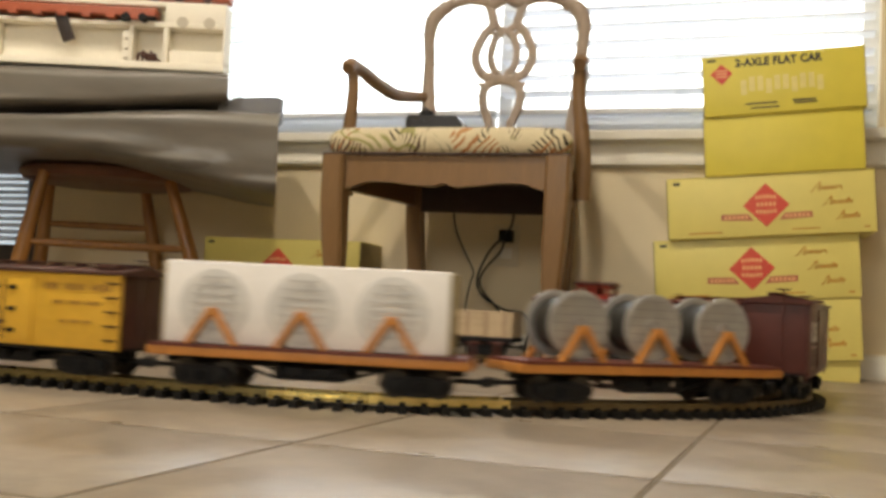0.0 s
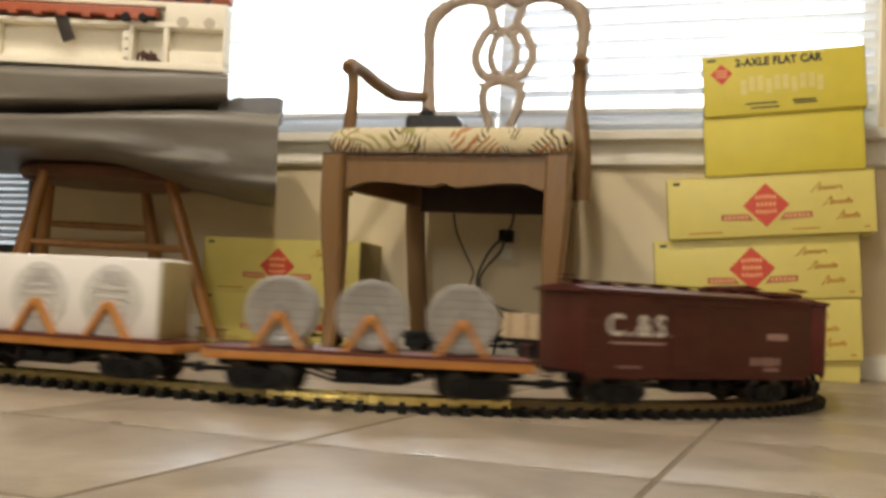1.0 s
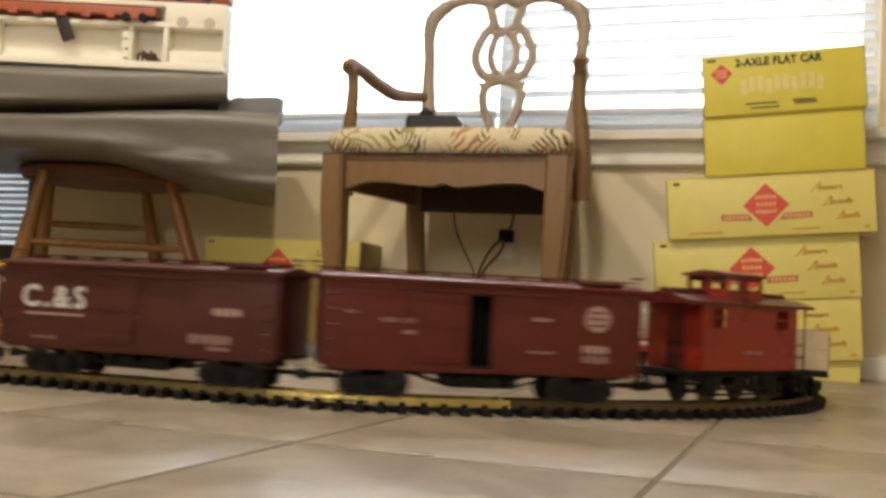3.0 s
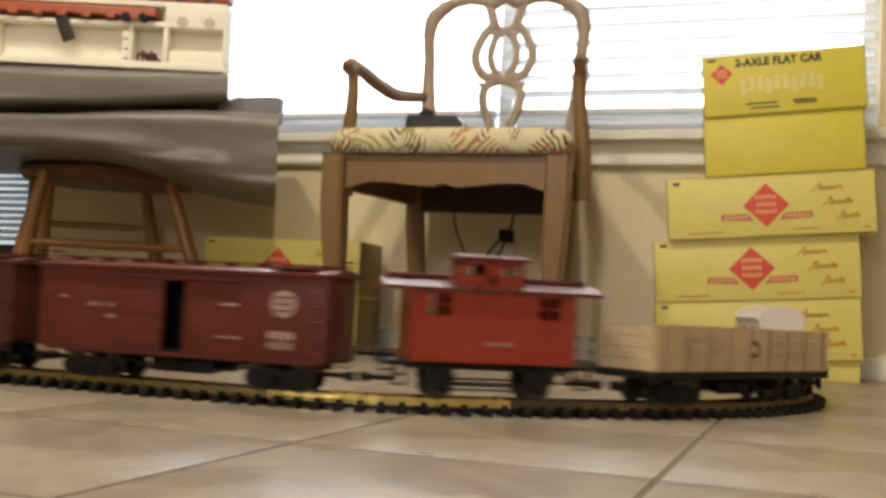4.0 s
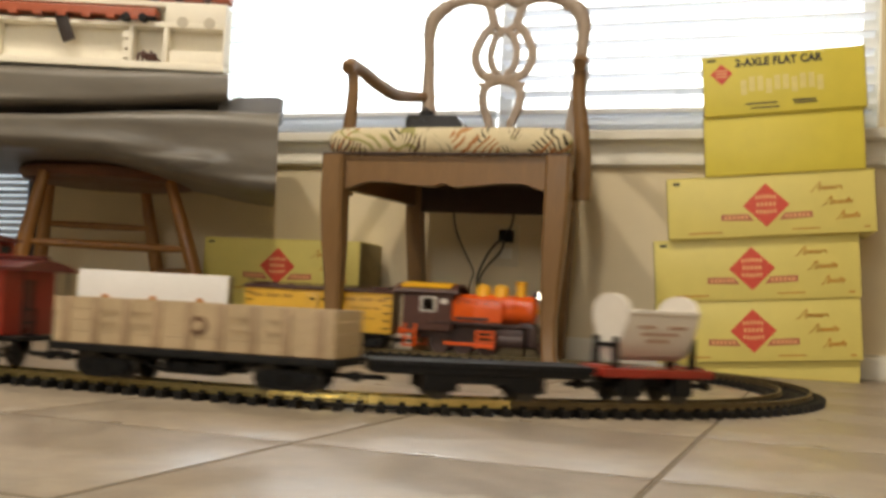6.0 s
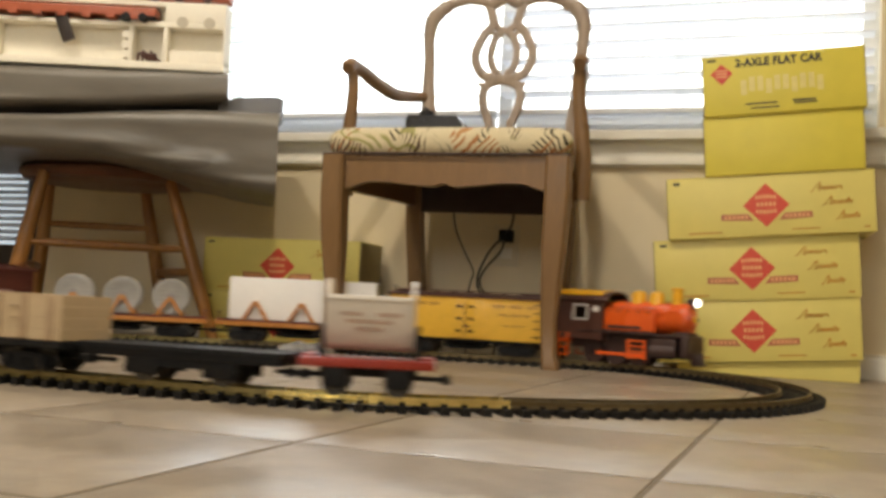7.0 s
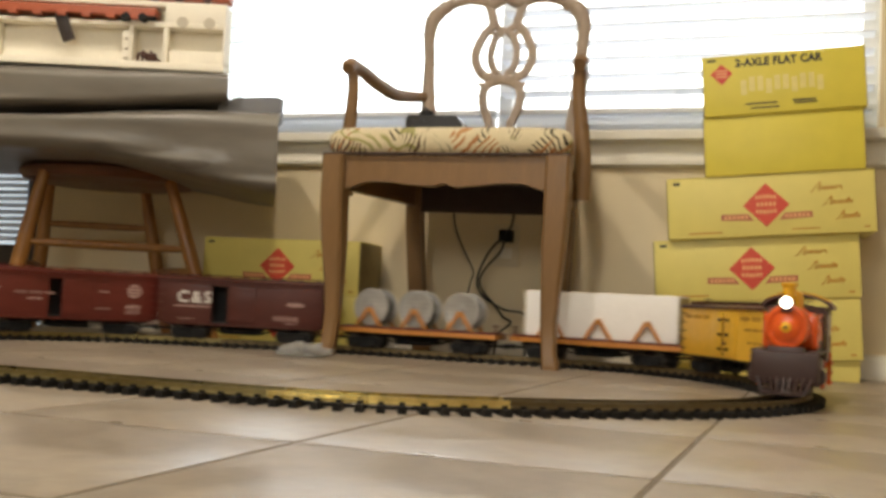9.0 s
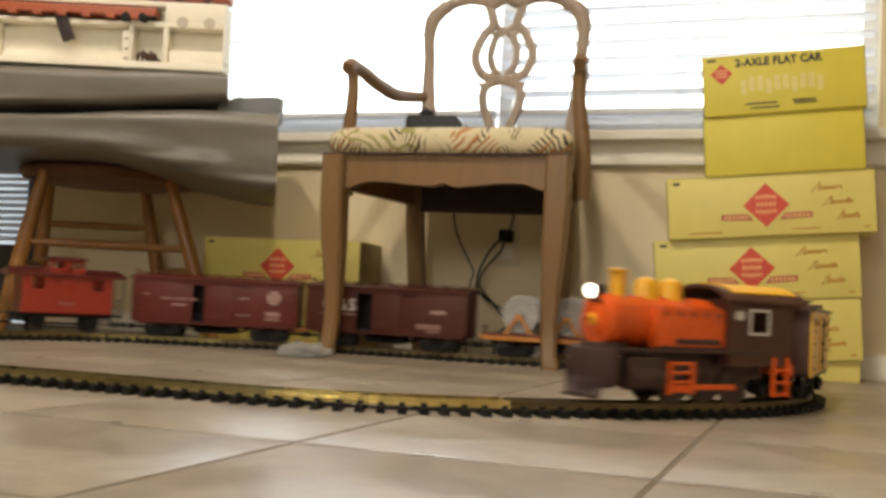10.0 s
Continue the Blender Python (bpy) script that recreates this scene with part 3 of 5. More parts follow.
def boxcar(name, label, s0, L, paint, zb, ze, opening, lettered, side_paint=None, rise=0.011):
    """opening: side -> (x0, x1) of the open doorway, or None."""
    W = 0.097
    side_paint = side_paint or paint
    car = thing(name, label, "model train car", group="cars of the train")
    part("floor", box(0, 0, zb + 0.002, L, W - 0.008, 0.004), M["black"], car)
    for sgn in (1, -1):
        bm = box(sgn * (L / 2 - 0.0025), 0, (zb + ze) / 2, 0.005, W - 0.0085, ze - zb - 0.001, 0.0008)
        part("end_wall", bm, paint, car)
        bm = cyl((sgn * (L / 2 + 0.006), 0.012, (zb + ze) / 2 + 0.02), 0.001, ze - zb, seg=6)
        add_cyl(bm, (sgn * (L / 2 + 0.006), 0.012, (zb + ze) / 2 + 0.02 + (ze - zb) / 2), 0.009, 0.002, seg=14)
        part("brake_wheel", bm, paint, car)
    for side in (1, -1):
        y = side * (W / 2 - 0.002)
        op = opening.get(side)
        spans = [(-L / 2, L / 2)] if not op else [(-L / 2, op[0]), (op[1], L / 2)]
        for a, b in spans:
            bm = box((a + b) / 2, y, (zb + ze) / 2, b - a, 0.004, ze - zb, 0.0006)
            add_box(bm, (a + b) / 2, y + side * 0.0018, ze - 0.006, b - a - 0.001, 0.001, 0.009)
            part("side_wall", bm, side_paint, car)
        if op:
            add = box((op[0] + op[1]) / 2, y, ze - 0.006, op[1] - op[0], 0.004, 0.012)
            part("lintel", add, side_paint, car)
        bm = box(0.03 if not op else op[1] + 0.034, side * (W / 2 + 0.0016), (zb + ze) / 2 - 0.002, 0.066, 0.002, ze - zb - 0.018, 0.0006)
        x = 0.03 if not op else op[1] + 0.034
        for z in (zb + 0.016, (zb + ze) / 2, ze - 0.020):
            add_box(bm, x, side * (W / 2 + 0.0028), z, 0.064, 0.001, 0.004)
        if not lettered == "reefer":
            part("door", bm, side_paint, car, "sliding side door")
            part("door_rail", box(0, side * (W / 2 + 0.003), ze - 0.008, 0.17, 0.003, 0.003), paint, car)
        else:
            bm.free()
        for x in (-L / 2 + 0.012, L / 2 - 0.012):
            bm = bmesh.new()
            for i in range(5):
                add_cyl(bm, (x, side * (W / 2 + 0.0035), zb + 0.012 + i * 0.018), 0.0008, 0.014, "x", 5)
            add_box(bm, x, side * (W / 2 - 0.004), zb - 0.010, 0.014, 0.0015, 0.0015)
            for dx in (-0.007, 0.007):
                add_box(bm, x + dx, side * (W / 2 - 0.004), zb - 0.005, 0.0015, 0.0015, 0.011)
            part("ladder", bm, M["black"] if lettered == "reefer" else paint, car)
        part("side_sill", box(0, side * (W / 2 - 0.004), zb - 0.002, L - 0.02, 0.006, 0.005, 0.001), M["black"] if lettered == "reefer" else paint, car)
    prof = [(-W / 2 - 0.004, ze), (-W / 2 - 0.004, ze + 0.004), (-W * 0.25, ze + rise * 0.75), (0, ze + rise), (W * 0.25, ze + rise * 0.75), (W / 2 + 0.004, ze + 0.004), (W / 2 + 0.004, ze)]
    bm = prism(prof, -L / 2 - 0.006, L / 2 + 0.006, "x")
    part("roof", bm, paint, car)
    bm = bmesh.new()
    for y in (-0.007, 0, 0.007):
        add_box(bm, 0, y, ze + rise + 0.0035, L + 0.008, 0.006, 0.0016)
    n = 9
    for i in range(n):
        add_box(bm, -L / 2 + L * (i + 0.5) / n, 0, ze + rise + 0.0012, 0.004, 0.026, 0.004)
    part("roof_walk", bm, paint, car)
    if lettered == "reefer":
        for sx in (-1, 1):
            for sy in (-1, 1):
                part("ice_hatch", box(sx * (L / 2 - 0.032), sy * 0.026, ze + rise * 0.8 + 0.002, 0.034, 0.026, 0.006, 0.001), paint, car)
    else:
        part("brake_platform", box(-L / 2 + 0.05, 0.030, ze + rise * 0.75 + 0.002, 0.055, 0.026, 0.004, 0.001), paint, car)
    if opening:
        # added black sheet: stops light showing through the doorways, darkens the inside
        part("black_baffle", box(0, 0, (zb + ze) / 2, 0.24, 0.004, ze - zb - 0.008), M["black"], car, "added black sheet that keeps the inside dark")
    underframe(car, L, zb - 0.002)
    couplers(car, L)
    add_trucks(car, s0, L * 0.32)
    return car


def build_train():
    # --- small tank engine ---
    L = 0.27
    e = thing("steam_locomotive", "orange and brown toy steam locomotive with lit headlight", "model locomotive", group="cars of the train")
    bm = bmesh.new()
    add_lathe(bm, [(0.026, -0.075), (0.0282, -0.074), (0.0282, 0.058), (0.0296, 0.060), (0.0296, 0.072), (0.0275, 0.077), (0.0235, 0.078), (0.0225, 0.0765), (0.0185, 0.0765), (0.0175, 0.079), (0.012, 0.081), (0.0, 0.082)], (0.05, 0, 0.1065), "x", 28)
    for x in (0.0, 0.045, 0.085):
        add_lathe(bm, [(0.0288, -0.002), (0.0292, 0), (0.0288, 0.002)], (x, 0, 0.1065), "x", 28)
    for x in (0.01, 0.035, 0.06):
        for sy in (1, -1):
            add_cyl(bm, (x, sy * 0.026, 0.124), 0.0022, 0.004, "y", 8)
    part("boiler", bm, M["orange"], e, "orange boiler")
    for sy in (1, -1):
        bm = box(0.026, sy * 0.0275, 0.1005, 0.094, 0.021, 0.047, 0.007)
        tk = part("side_tank", bm, M["orange"], e, "orange side tank")
        part("slot", box(0.018, sy * 0.0375, 0.0860, 0.062, 0.0016, 0.0065, 0.0006), M["locodark"], tk, "dark slot in the tank")
        part("seam", box(0.026, sy * 0.0372, 0.0795, 0.090, 0.0018, 0.0022), M["locodark"], tk)
        for i in range(5):
            part("rivet", cyl((-0.010 + i * 0.018, sy * 0.0375, 0.1165), 0.0020, 0.0025, "y", 8), M["locodark"], tk)
        bm = bmesh.new()
        add_tube(bm, [(0.118, sy * 0.0305, 0.122), (0.070, sy * 0.0385, 0.124), (-0.012, sy * 0.0385, 0.124)], 0.0012, 6)
        part("handrail", bm, M["orange"], e)
    bm = bmesh.new()
    add_lathe(bm, [(0.008, 0), (0.007, 0.001), (0.007, 0.002), (0.003, 0.004), (0.0, 0.005)], (0.1305, 0, 0.1065), "x", 20)
    part("smokebox_door", bm, M["locoyellow"], e, "ochre smokebox door boss")
    part("door_bolt", cyl((0.1365, 0, 0.1065), 0.0022, 0.003, "x", 10), M["locodark"], e)
    bm = bmesh.new()
    add_lathe(bm, [(0.010, 0.128), (0.009, 0.134), (0.009, 0.158), (0.011, 0.160), (0.011, 0.163), (0.008, 0.164)], (0.100, 0, 0), "z", 18)
    part("smokestack", bm, M["locoyellow"], e, "yellow smokestack")
    for x in (0.063, 0.030):
        bm = bmesh.new()
        add_lathe(bm, [(0.015, 0.128), (0.0135, 0.133), (0.0135, 0.147), (0.0115, 0.153), (0.006, 0.156), (0.0, 0.157)], (x, 0, 0), "z", 18)
        part("dome", bm, M["locoyellow"], e, "yellow dome")
    bm = box(0.125, 0, 0.130, 0.012, 0.014, 0.008, 0.001)
    add_cyl(bm, (0.127, 0, 0.1375), 0.0085, 0.014, "x", 16)
    h = part("headlight", bm, M["locodark"], e, "dark headlight housing")
    bm = bmesh.new()
    add_lathe(bm, [(0.0072, 0), (0.0072, 0.002), (0.005, 0.004), (0.0, 0.005)], (0.1335, 0, 0.1375), "x", 16)
    part("lens", bm, M["glow"], h, "glowing warm white lens")
    # running boards, cylinders, pilot
    bm = bmesh.new()
    for y in (-1, 1):
        add_box(bm, 0.03, y * 0.036, 0.0755, 0.20, 0.018, 0.004, 0.001)
        add_cyl(bm, (0.092, y * 0.038, 0.046), 0.0135, 0.046, "x", 16, bevel=0.002)
        add_box(bm, 0.092, y * 0.034, 0.056, 0.046, 0.024, 0.026, 0.004)
    add_box(bm, 0.02, 0, 0.060, 0.22, 0.040, 0.034, 0.002)
    add_box(bm, 0.116, 0, 0.068, 0.03, 0.05, 0.03, 0.006)
    add_box(bm, 0.129, 0, 0.056, 0.014, 0.090, 0.040, 0.006)
    part("chassis", bm, M["locodark"], e, "dark brown chassis and cylinders")
    pilot = part("pilot", box(0.142, 0, 0.024, 0.010, 0.055, 0.003), M["locodark"], e, "dark slatted pilot")
    for i in range(9):
        y = (i - 4) * 0.009
        bm = bmesh.new()
        add_tube(bm, [(0.136, y, 0.044), (0.148 - abs(i - 4) * 0.002, y * 0.75, 0.024)], 0.0022, 6)
        part("slat", bm, M["locodark"], pilot)
    for y in (-1, 1):
        for x in (0.030, 0.060):
            part("ladder_rail", box(x, y * 0.044, 0.046, 0.004, 0.004, 0.036), M["orange"], e, "orange ladder rail")
        for z in (0.032, 0.042, 0.052, 0.062):
            part("step", box(0.045, y * 0.044, z, 0.032, 0.005, 0.003), M["orange"], e, "orange side step")
        part("rod", box(0.015, y * 0.0435, 0.036, 0.09, 0.003, 0.006, 0.001), M["orange"], e, "orange side rod")
        bm = bmesh.new()
        for x in (-0.086, -0.106):
            add_box(bm, x, y * 0.044, 0.048, 0.004, 0.004, 0.046)
        for z in (0.028, 0.042, 0.056):
            add_box(bm, -0.096, y * 0.045, z, 0.024, 0.008, 0.003)
        part("cab_step", bm, M["orange"], e, "orange cab step")
    # cab
    zc, zt = 0.060, 0.136
    for side in (1, -1):
        y = side * 0.042
        bm = bmesh.new()
        for x0, x1, z0, z1 in ((-0.112, -0.020, zc, 0.098), (-0.112, -0.076, 0.098, 0.124), (-0.050, -0.020, 0.098, 0.124), (-0.112, -0.020, 0.124, zt)):
            add_box(bm, (x0 + x1) / 2, y, (z0 + z1) / 2, x1 - x0, 0.003, z1 - z0)
        part("cab_side", bm, M["brown"], e, "brown cab side")
        bm = bmesh.new()
        for x0, x1, z0, z1 in ((-0.078, -0.075, 0.096, 0.126), (-0.051, -0.048, 0.096, 0.126), (-0.075, -0.051, 0.096, 0.099), (-0.075, -0.051, 0.123, 0.126)):
            add_box(bm, (x0 + x1) / 2, side * 0.0442, (z0 + z1) / 2, x1 - x0, 0.002, z1 - z0)
        part("window_frame", bm, M["white"], e, "pale cab window frame")
        decal(e, side, 0.087, -0.034, 0.118, 0.012, 0.010, M["white"], "plate")
    part("cab_front", box(-0.0215, 0, 0.098, 0.003, 0.080, 0.076), M["brown"], e)
    CABX = 0.008
    prof = [(-0.052, 0.130)] + [(0.052 * math.sin(a), 0.133 + 0.020 * math.cos(a)) for a in [-1.45 + 2.9 * i / 14 for i in range(15)]] + [(0.052, 0.130)]
    inner = [(y * 0.94, z - 0.0035) for y, z in prof[1:-1]]
    part("cab_roof", prism(prof[1:-1] + inner[::-1], -0.134 + CABX, -0.016 + CABX, "x"), M["brown"], e, "brown arched cab roof")
    top = [(0.0535 * math.sin(a), 0.1336 + 0.0215 * math.cos(a)) for a in [-1.02 + 2.04 * i / 12 for i in range(13)]]
    topi = [(y * 0.97, z - 0.0022) for y, z in top]
    part("roof_hatch", prism(top + topi[::-1], -0.124 + CABX, -0.030 + CABX, "x"), M["locoyellow"], e, "yellow roof panel")
    part("buffer_beam", box(-0.116, 0, 0.056, 0.006, 0.082, 0.014, 0.001), M["orange"], e)
    for ch in e.children_recursive:  # true proportions of the engine
        ch.data.transform(Matrix.Diagonal((1.28, 1.08, 1.165, 1)))
    big = wheelset_mesh(0.023)
    big.materials[0] = M["locodark"]
    add_axles(e, S_LOCO, 0.056, big, 0.023)
    w = part("wheelset", big, M["locodark"], e, "", pose(0.0, 0, RAIL_TOP + 0.023))
    WHEELS.append((w, 0.0, RAIL_TOP + 0.023, 0.023))
    couplers(e, 0.312)

    # --- refrigerator car, yellow sides ---
    L, W = 0.362, 0.097
    r = boxcar("refrigerator_car", "yellow refrigerator car with brown roof and ends", S_REEFER, L, M["brown"], 0.054, 0.149, {}, "reefer", M["yellow"])
    for side in (1, -1):
        for sx in (-1, 1):
            part("door", box(sx * 0.024, side * (W / 2 + 0.0012), 0.1005, 0.047, 0.002, 0.086, 0.0006), M["yellow"], r, "yellow hinged door")
            for z in (0.072, 0.100, 0.128):
                part("hinge", box(sx * 0.014, side * (W / 2 + 0.003), z, 0.013, 0.002, 0.0055, 0.0008), M["black"], r, "black door hinge")
        bm = bmesh.new()
        add_box(bm, 0.004, side * (W / 2 + 0.003), 0.083, 0.016, 0.002, 0.004)
        add_cyl(bm, (0, side * (W / 2 + 0.003), 0.1), 0.0012, 0.08, seg=6)
        part("latch", bm, M["brown"], r, "brown door latch")
        for f in (-1, 1):
            x = f * 0.115
            for dz, w, h in ((0.132, 0.105, 0.0085), (0.112, 0.075, 0.005), (0.088, 0.05, 0.004)):
                if f * side > 0 and dz < 0.12:
                    continue
                decal(r, side, W, x, dz, w, h, M["ochre"])
            bm = bmesh.new()
            for i in range(5):
                add_box(bm, f * (L / 2 - 0.012), side * (W / 2 + 0.0012), 0.066 + i * 0.018, 0.020, 0.001, 0.0022)
            part("grab_iron", bm, M["brown"], r)

    # --- two flat cars: one with a foam block, one with three reels; A-frames along both edges ---
    for name, label, s0, load in (("flat_car", "orange flat car with a white foam block", S_FLAT1, "foam"), ("flat_car", "orange flat car carrying three grey cable reels", S_FLAT2, "reels")):
        L, W = 0.403, 0.097
        c = thing(name, label, "model train car", group="cars of the train")
        part("frame", box(0, 0, 0.0605, L, W, 0.011, 0.0015), M["deckorange"], c, "orange side sills")
        plank = mesh_of("plank", box(0, 0, 0, (L - 0.008) / 26 - 0.0012, W + 0.002, 0.004), M["deckred"])
        for i in range(26):
            part("plank", plank, M["deckred"], c, m=pose(-L / 2 + 0.004 + (L - 0.008) * (i + 0.5) / 26, 0, 0.068))
        pocket = mesh_of("stake_pocket", box(0, 0, 0, 0.006, 0.004, 0.008), M["deckorange"])
        for side in (1, -1):
            for i in range(10):
                part("stake_pocket", pocket, M["deckorange"], c, m=pose(-L / 2 + L * (i + 0.5) / 10, side * (W / 2 + 0.001), 0.061))
        for sgn in (1, -1):
            add = box(sgn * (L / 2 - 0.006), -0.03, 0.078, 0.004, 0.004, 0.016)
            add_cyl(add, (sgn * (L / 2 - 0.006), -0.03, 0.087), 0.008, 0.002, seg=14)
            part("brake_wheel", add, M["deckred"], c)
        for i in range(3):
            x0 = (i - 1) * 0.112 + (0.010 if load == "foam" else 0.0)
            for side in (1, -1):
                y = side * 0.043
                bm = bmesh.new()
                for sx in (-1, 1):
                    add_prism(bm, [(x0 + sx * 0.034, 0.070), (x0 + sx * 0.026, 0.070), (x0 + sx * 0.001, 0.107), (x0 + sx * 0.006, 0.113)], y - 0.004, y + 0.004)
                add_box(bm, x0, y, 0.110, 0.014, 0.0085, 0.010, 0.001)
                part("reel_stand", bm, M["deckorange"], c, "orange A-frame stand")
            if load == "reels":
                bm = bmesh.new()
                add_lathe(bm, [(0.034, -0.026), (0.034, 0.026)], (x0, 0, 0.116), "y", 24)
                rl = part("reel", bm, M["reeldark"], c, "cable reel wound with dark cable")
                for side in (1, -1):
                    bm = bmesh.new()
                    add_lathe(bm, [(0.006, -0.0034), (0.012, -0.0032), (0.0125, -0.0022), (0.035, -0.0022), (0.037, -0.003), (0.0435, -0.002), (0.0435, 0.002), (0.037, 0.003), (0.035, 0.0022), (0.0125, 0.0022), (0.012, 0.0032), (0.006, 0.0034)], (x0, side * 0.030, 0.116), "y", 36)
                    fl = part("flange", bm, M["reel"], rl, "grey reel flange")
                    bm = bmesh.new()
                    for i in range(-3, 4):
                        zz = i * 0.0105 + 0.002
                        add_box(bm, x0, side * 0.0336, 0.116 + zz, 2 * math.sqrt(0.0405 ** 2 - zz ** 2), 0.0008, 0.0011)
                    part("board_seam", bm, M["reelseam"], fl)
                    part("hub", cyl((x0, side * 0.0345, 0.116), 0.009, 0.003, "y", 16), M["reelseam"], fl)
            else:
                bm = bmesh.new()
                add_lathe(bm, [(0.041, -0.001), (0.0445, -0.0005), (0.0445, 0.0005), (0.041, 0.001)], (x0, 0.0368, 0.119), "y", 36)
                add_lathe(bm, [(0.022, -0.0016), (0.023, 0), (0.022, 0.0016)], (x0, 0.0368, 0.119), "y", 24)
                rs = part("reel_side", bm, M["reelpale"], c, "pale grey reel side against the foam")
                bm = bmesh.new()
                add_lathe(bm, [(0.0405, 0.0012), (0.0405, 0.0018), (0.0440, 0.0018), (0.0440, 0.0012)], (x0, 0.0368, 0.119), "y", 36)
                part("rim", bm, M["reel"], rs, "grey rim of the reel side")
                bm = bmesh.new()
                for i in range(-3, 4):
                    zz = i * 0.0105 + 0.002
                    add_box(bm, x0, 0.0390, 0.119 + zz, 1.5 * math.sqrt(0.040 ** 2 - zz ** 2), 0.0008, 0.0022)
                part("board_seam", bm, M["reelboard"], rs)
        if load == "foam":
            bm = bmesh.new()
            add_box(bm, 0.008, 0, 0.1215, 0.358, 0.071, 0.102, 0.0035)
            part("foam_block", bm, M["foam"], c, "white foam block")
            for sgn in (1, -1):
                part("end_board", box(0.008 + sgn * 0.181, 0, 0.1205, 0.003, 0.066, 0.098, 0.0008), M["kraft_and_shade"], c, "brown cardboard end")
        underframe(c, L, 0.053)
        couplers(c, L)
        add_trucks(c, s0, L * 0.32)

    # --- two box cars ---
    L, W = 0.400, 0.097
    b = boxcar("box_car", "maroon box car with white railway lettering", S_CS, L, M["maroon"], 0.056, 0.158, {-1: (-0.070, -0.031)}, "plain")
    for side in (1, -1):
        f = side  # lettering sits towards the front outside, towards the rear inside
        side_text(b, side, W, "C.&S." if side > 0 else "C&S", 0.039, f * 0.112, 0.117, M["white"], 0.0009)
        decal(b, side, W, f * 0.116, 0.096, 0.086, 0.0030, M["pale"])
        decal(b, side, W, -f * 0.132, 0.110, 0.040, 0.010, M["pale"])
        decal(b, side, W, -f * 0.110, 0.076, 0.060, 0.012, M["faint"])
        decal(b, side, W, -f * 0.122, 0.065, 0.030, 0.005, M["faint"])
        decal(b, side, W, f * 0.005, 0.098, 0.020, 0.004, M["faint"])
        decal(b, side, W, f * 0.130, 0.066, 0.036, 0.004, M["faint"])
    b = boxcar("box_car", "oxblood red box car with open side door", S_RED, L, M["oxblood"], 0.056, 0.158, {1: (-0.008, 0.021), -1: (-0.054, -0.025)}, "plain")
    for side in (1, -1):
        f = -side
        bm = bmesh.new()
        add_cyl(bm, (f * 0.142, side * (W / 2 + 0.0006), 0.124), 0.0165, 0.0008, "y", 28)
        em = part("emblem", bm, M["pale"], b, "pale round emblem")
        bm = bmesh.new()
        for i in range(3):
            add_box(bm, f * 0.142, side * (W / 2 + 0.0013), 0.116 + i * 0.008, 0.022, 0.0006, 0.002)
        part("emblem_print", bm, M["oxblood"], em)
        decal(b, side, W, f * 0.140, 0.086, 0.036, 0.010, M["pale"])
        decal(b, side, W, f * 0.140, 0.074, 0.036, 0.010, M["faint"])
        decal(b, side, W, f * 0.070, 0.120, 0.024, 0.004, M["pale"])
        decal(b, side, W, f * 0.070, 0.080, 0.034, 0.003, M["faint"])
        decal(b, side, W, -f * 0.085, 0.112, 0.090, 0.006, M["faint"])
        decal(b, side, W, -f * 0.085, 0.098, 0.034, 0.005, M["pale"])
        decal(b, side, W, -f * 0.165, 0.120, 0.014, 0.004, M["faint"])

    # --- caboose ---
    L, W, zb, ze = 0.206, 0.094, 0.064, 0.150
    c = thing("caboose", "bright red caboose with cupola and end platforms", "model train car", group="cars of the train")
    RL = 0.272
    for side in (1, -1):
        y = side * (W / 2 - 0.0015)
        bm = bmesh.new()
        wx = [(-0.082, -0.056), (0.056, 0.082)]
        bm.free()
        sw = part("side_wall", box(0, y, (zb + 0.120) / 2, L, 0.003, 0.120 - zb), M["red"], c, "red lower side")
        part("sill_strip", box(0, y + side * 0.0019, zb + 0.006, L - 0.001, 0.0012, 0.006), M["red"], sw)
        part("side_wall", box(0, y, (0.146 + ze) / 2, L, 0.003, ze - 0.146), M["red"], c)
        for a, d in ((-L / 2, -0.082), (-0.056, 0.056), (0.082, L / 2)):
            part("side_wall", box((a + d) / 2, y, 0.133, d - a, 0.003, 0.026), M["red"], c)
        for a, d in wx:
            bm = bmesh.new()
            add_box(bm, (a + d) / 2, y, 0.133, 0.0026, 0.0032, 0.026)
            add_box(bm, (a + d) / 2, y, 0.133, 0.026, 0.0032, 0.0024)
            part("window", bm, M["red"], c, "red window bars")
        decal(c, side, W, -0.004, 0.088, 0.036, 0.005, M["pale"])
    for sgn in (1, -1):
        bm = bmesh.new()
        x = sgn * (L / 2 - 0.0015)
        add_box(bm, x, -0.029, (zb + ze) / 2, 0.003, W - 0.062, ze - zb)
        add_box(bm, x, 0.029, (zb + ze) / 2, 0.003, W - 0.062, ze - zb)
        add_box(bm, x, 0, ze - 0.006, 0.003, 0.034, 0.012)
        part("end_wall", bm, M["red"], c)
        part("door", box(x - sgn * 0.001, 0, 0.104, 0.0025, 0.031, 0.079), M["roofred"], c)
        bm = bmesh.new()
        xe = sgn * (RL / 2 - 0.004)
        for y in (-0.040, -0.016, 0.016, 0.040):
            add_cyl(bm, (xe, y, 0.082 if abs(y) < 0.03 else 0.107), 0.0012, 0.036 if abs(y) < 0.03 else 0.086, seg=6)
        for z in (0.082, 0.099):
            for y in (-0.028, 0.028):
                add_cyl(bm, (xe, y, z), 0.0011, 0.026, "y", 6)
        add_box(bm, sgn * (L / 2 + 0.014), 0, 0.061, 0.030, 0.084, 0.005, 0.001)
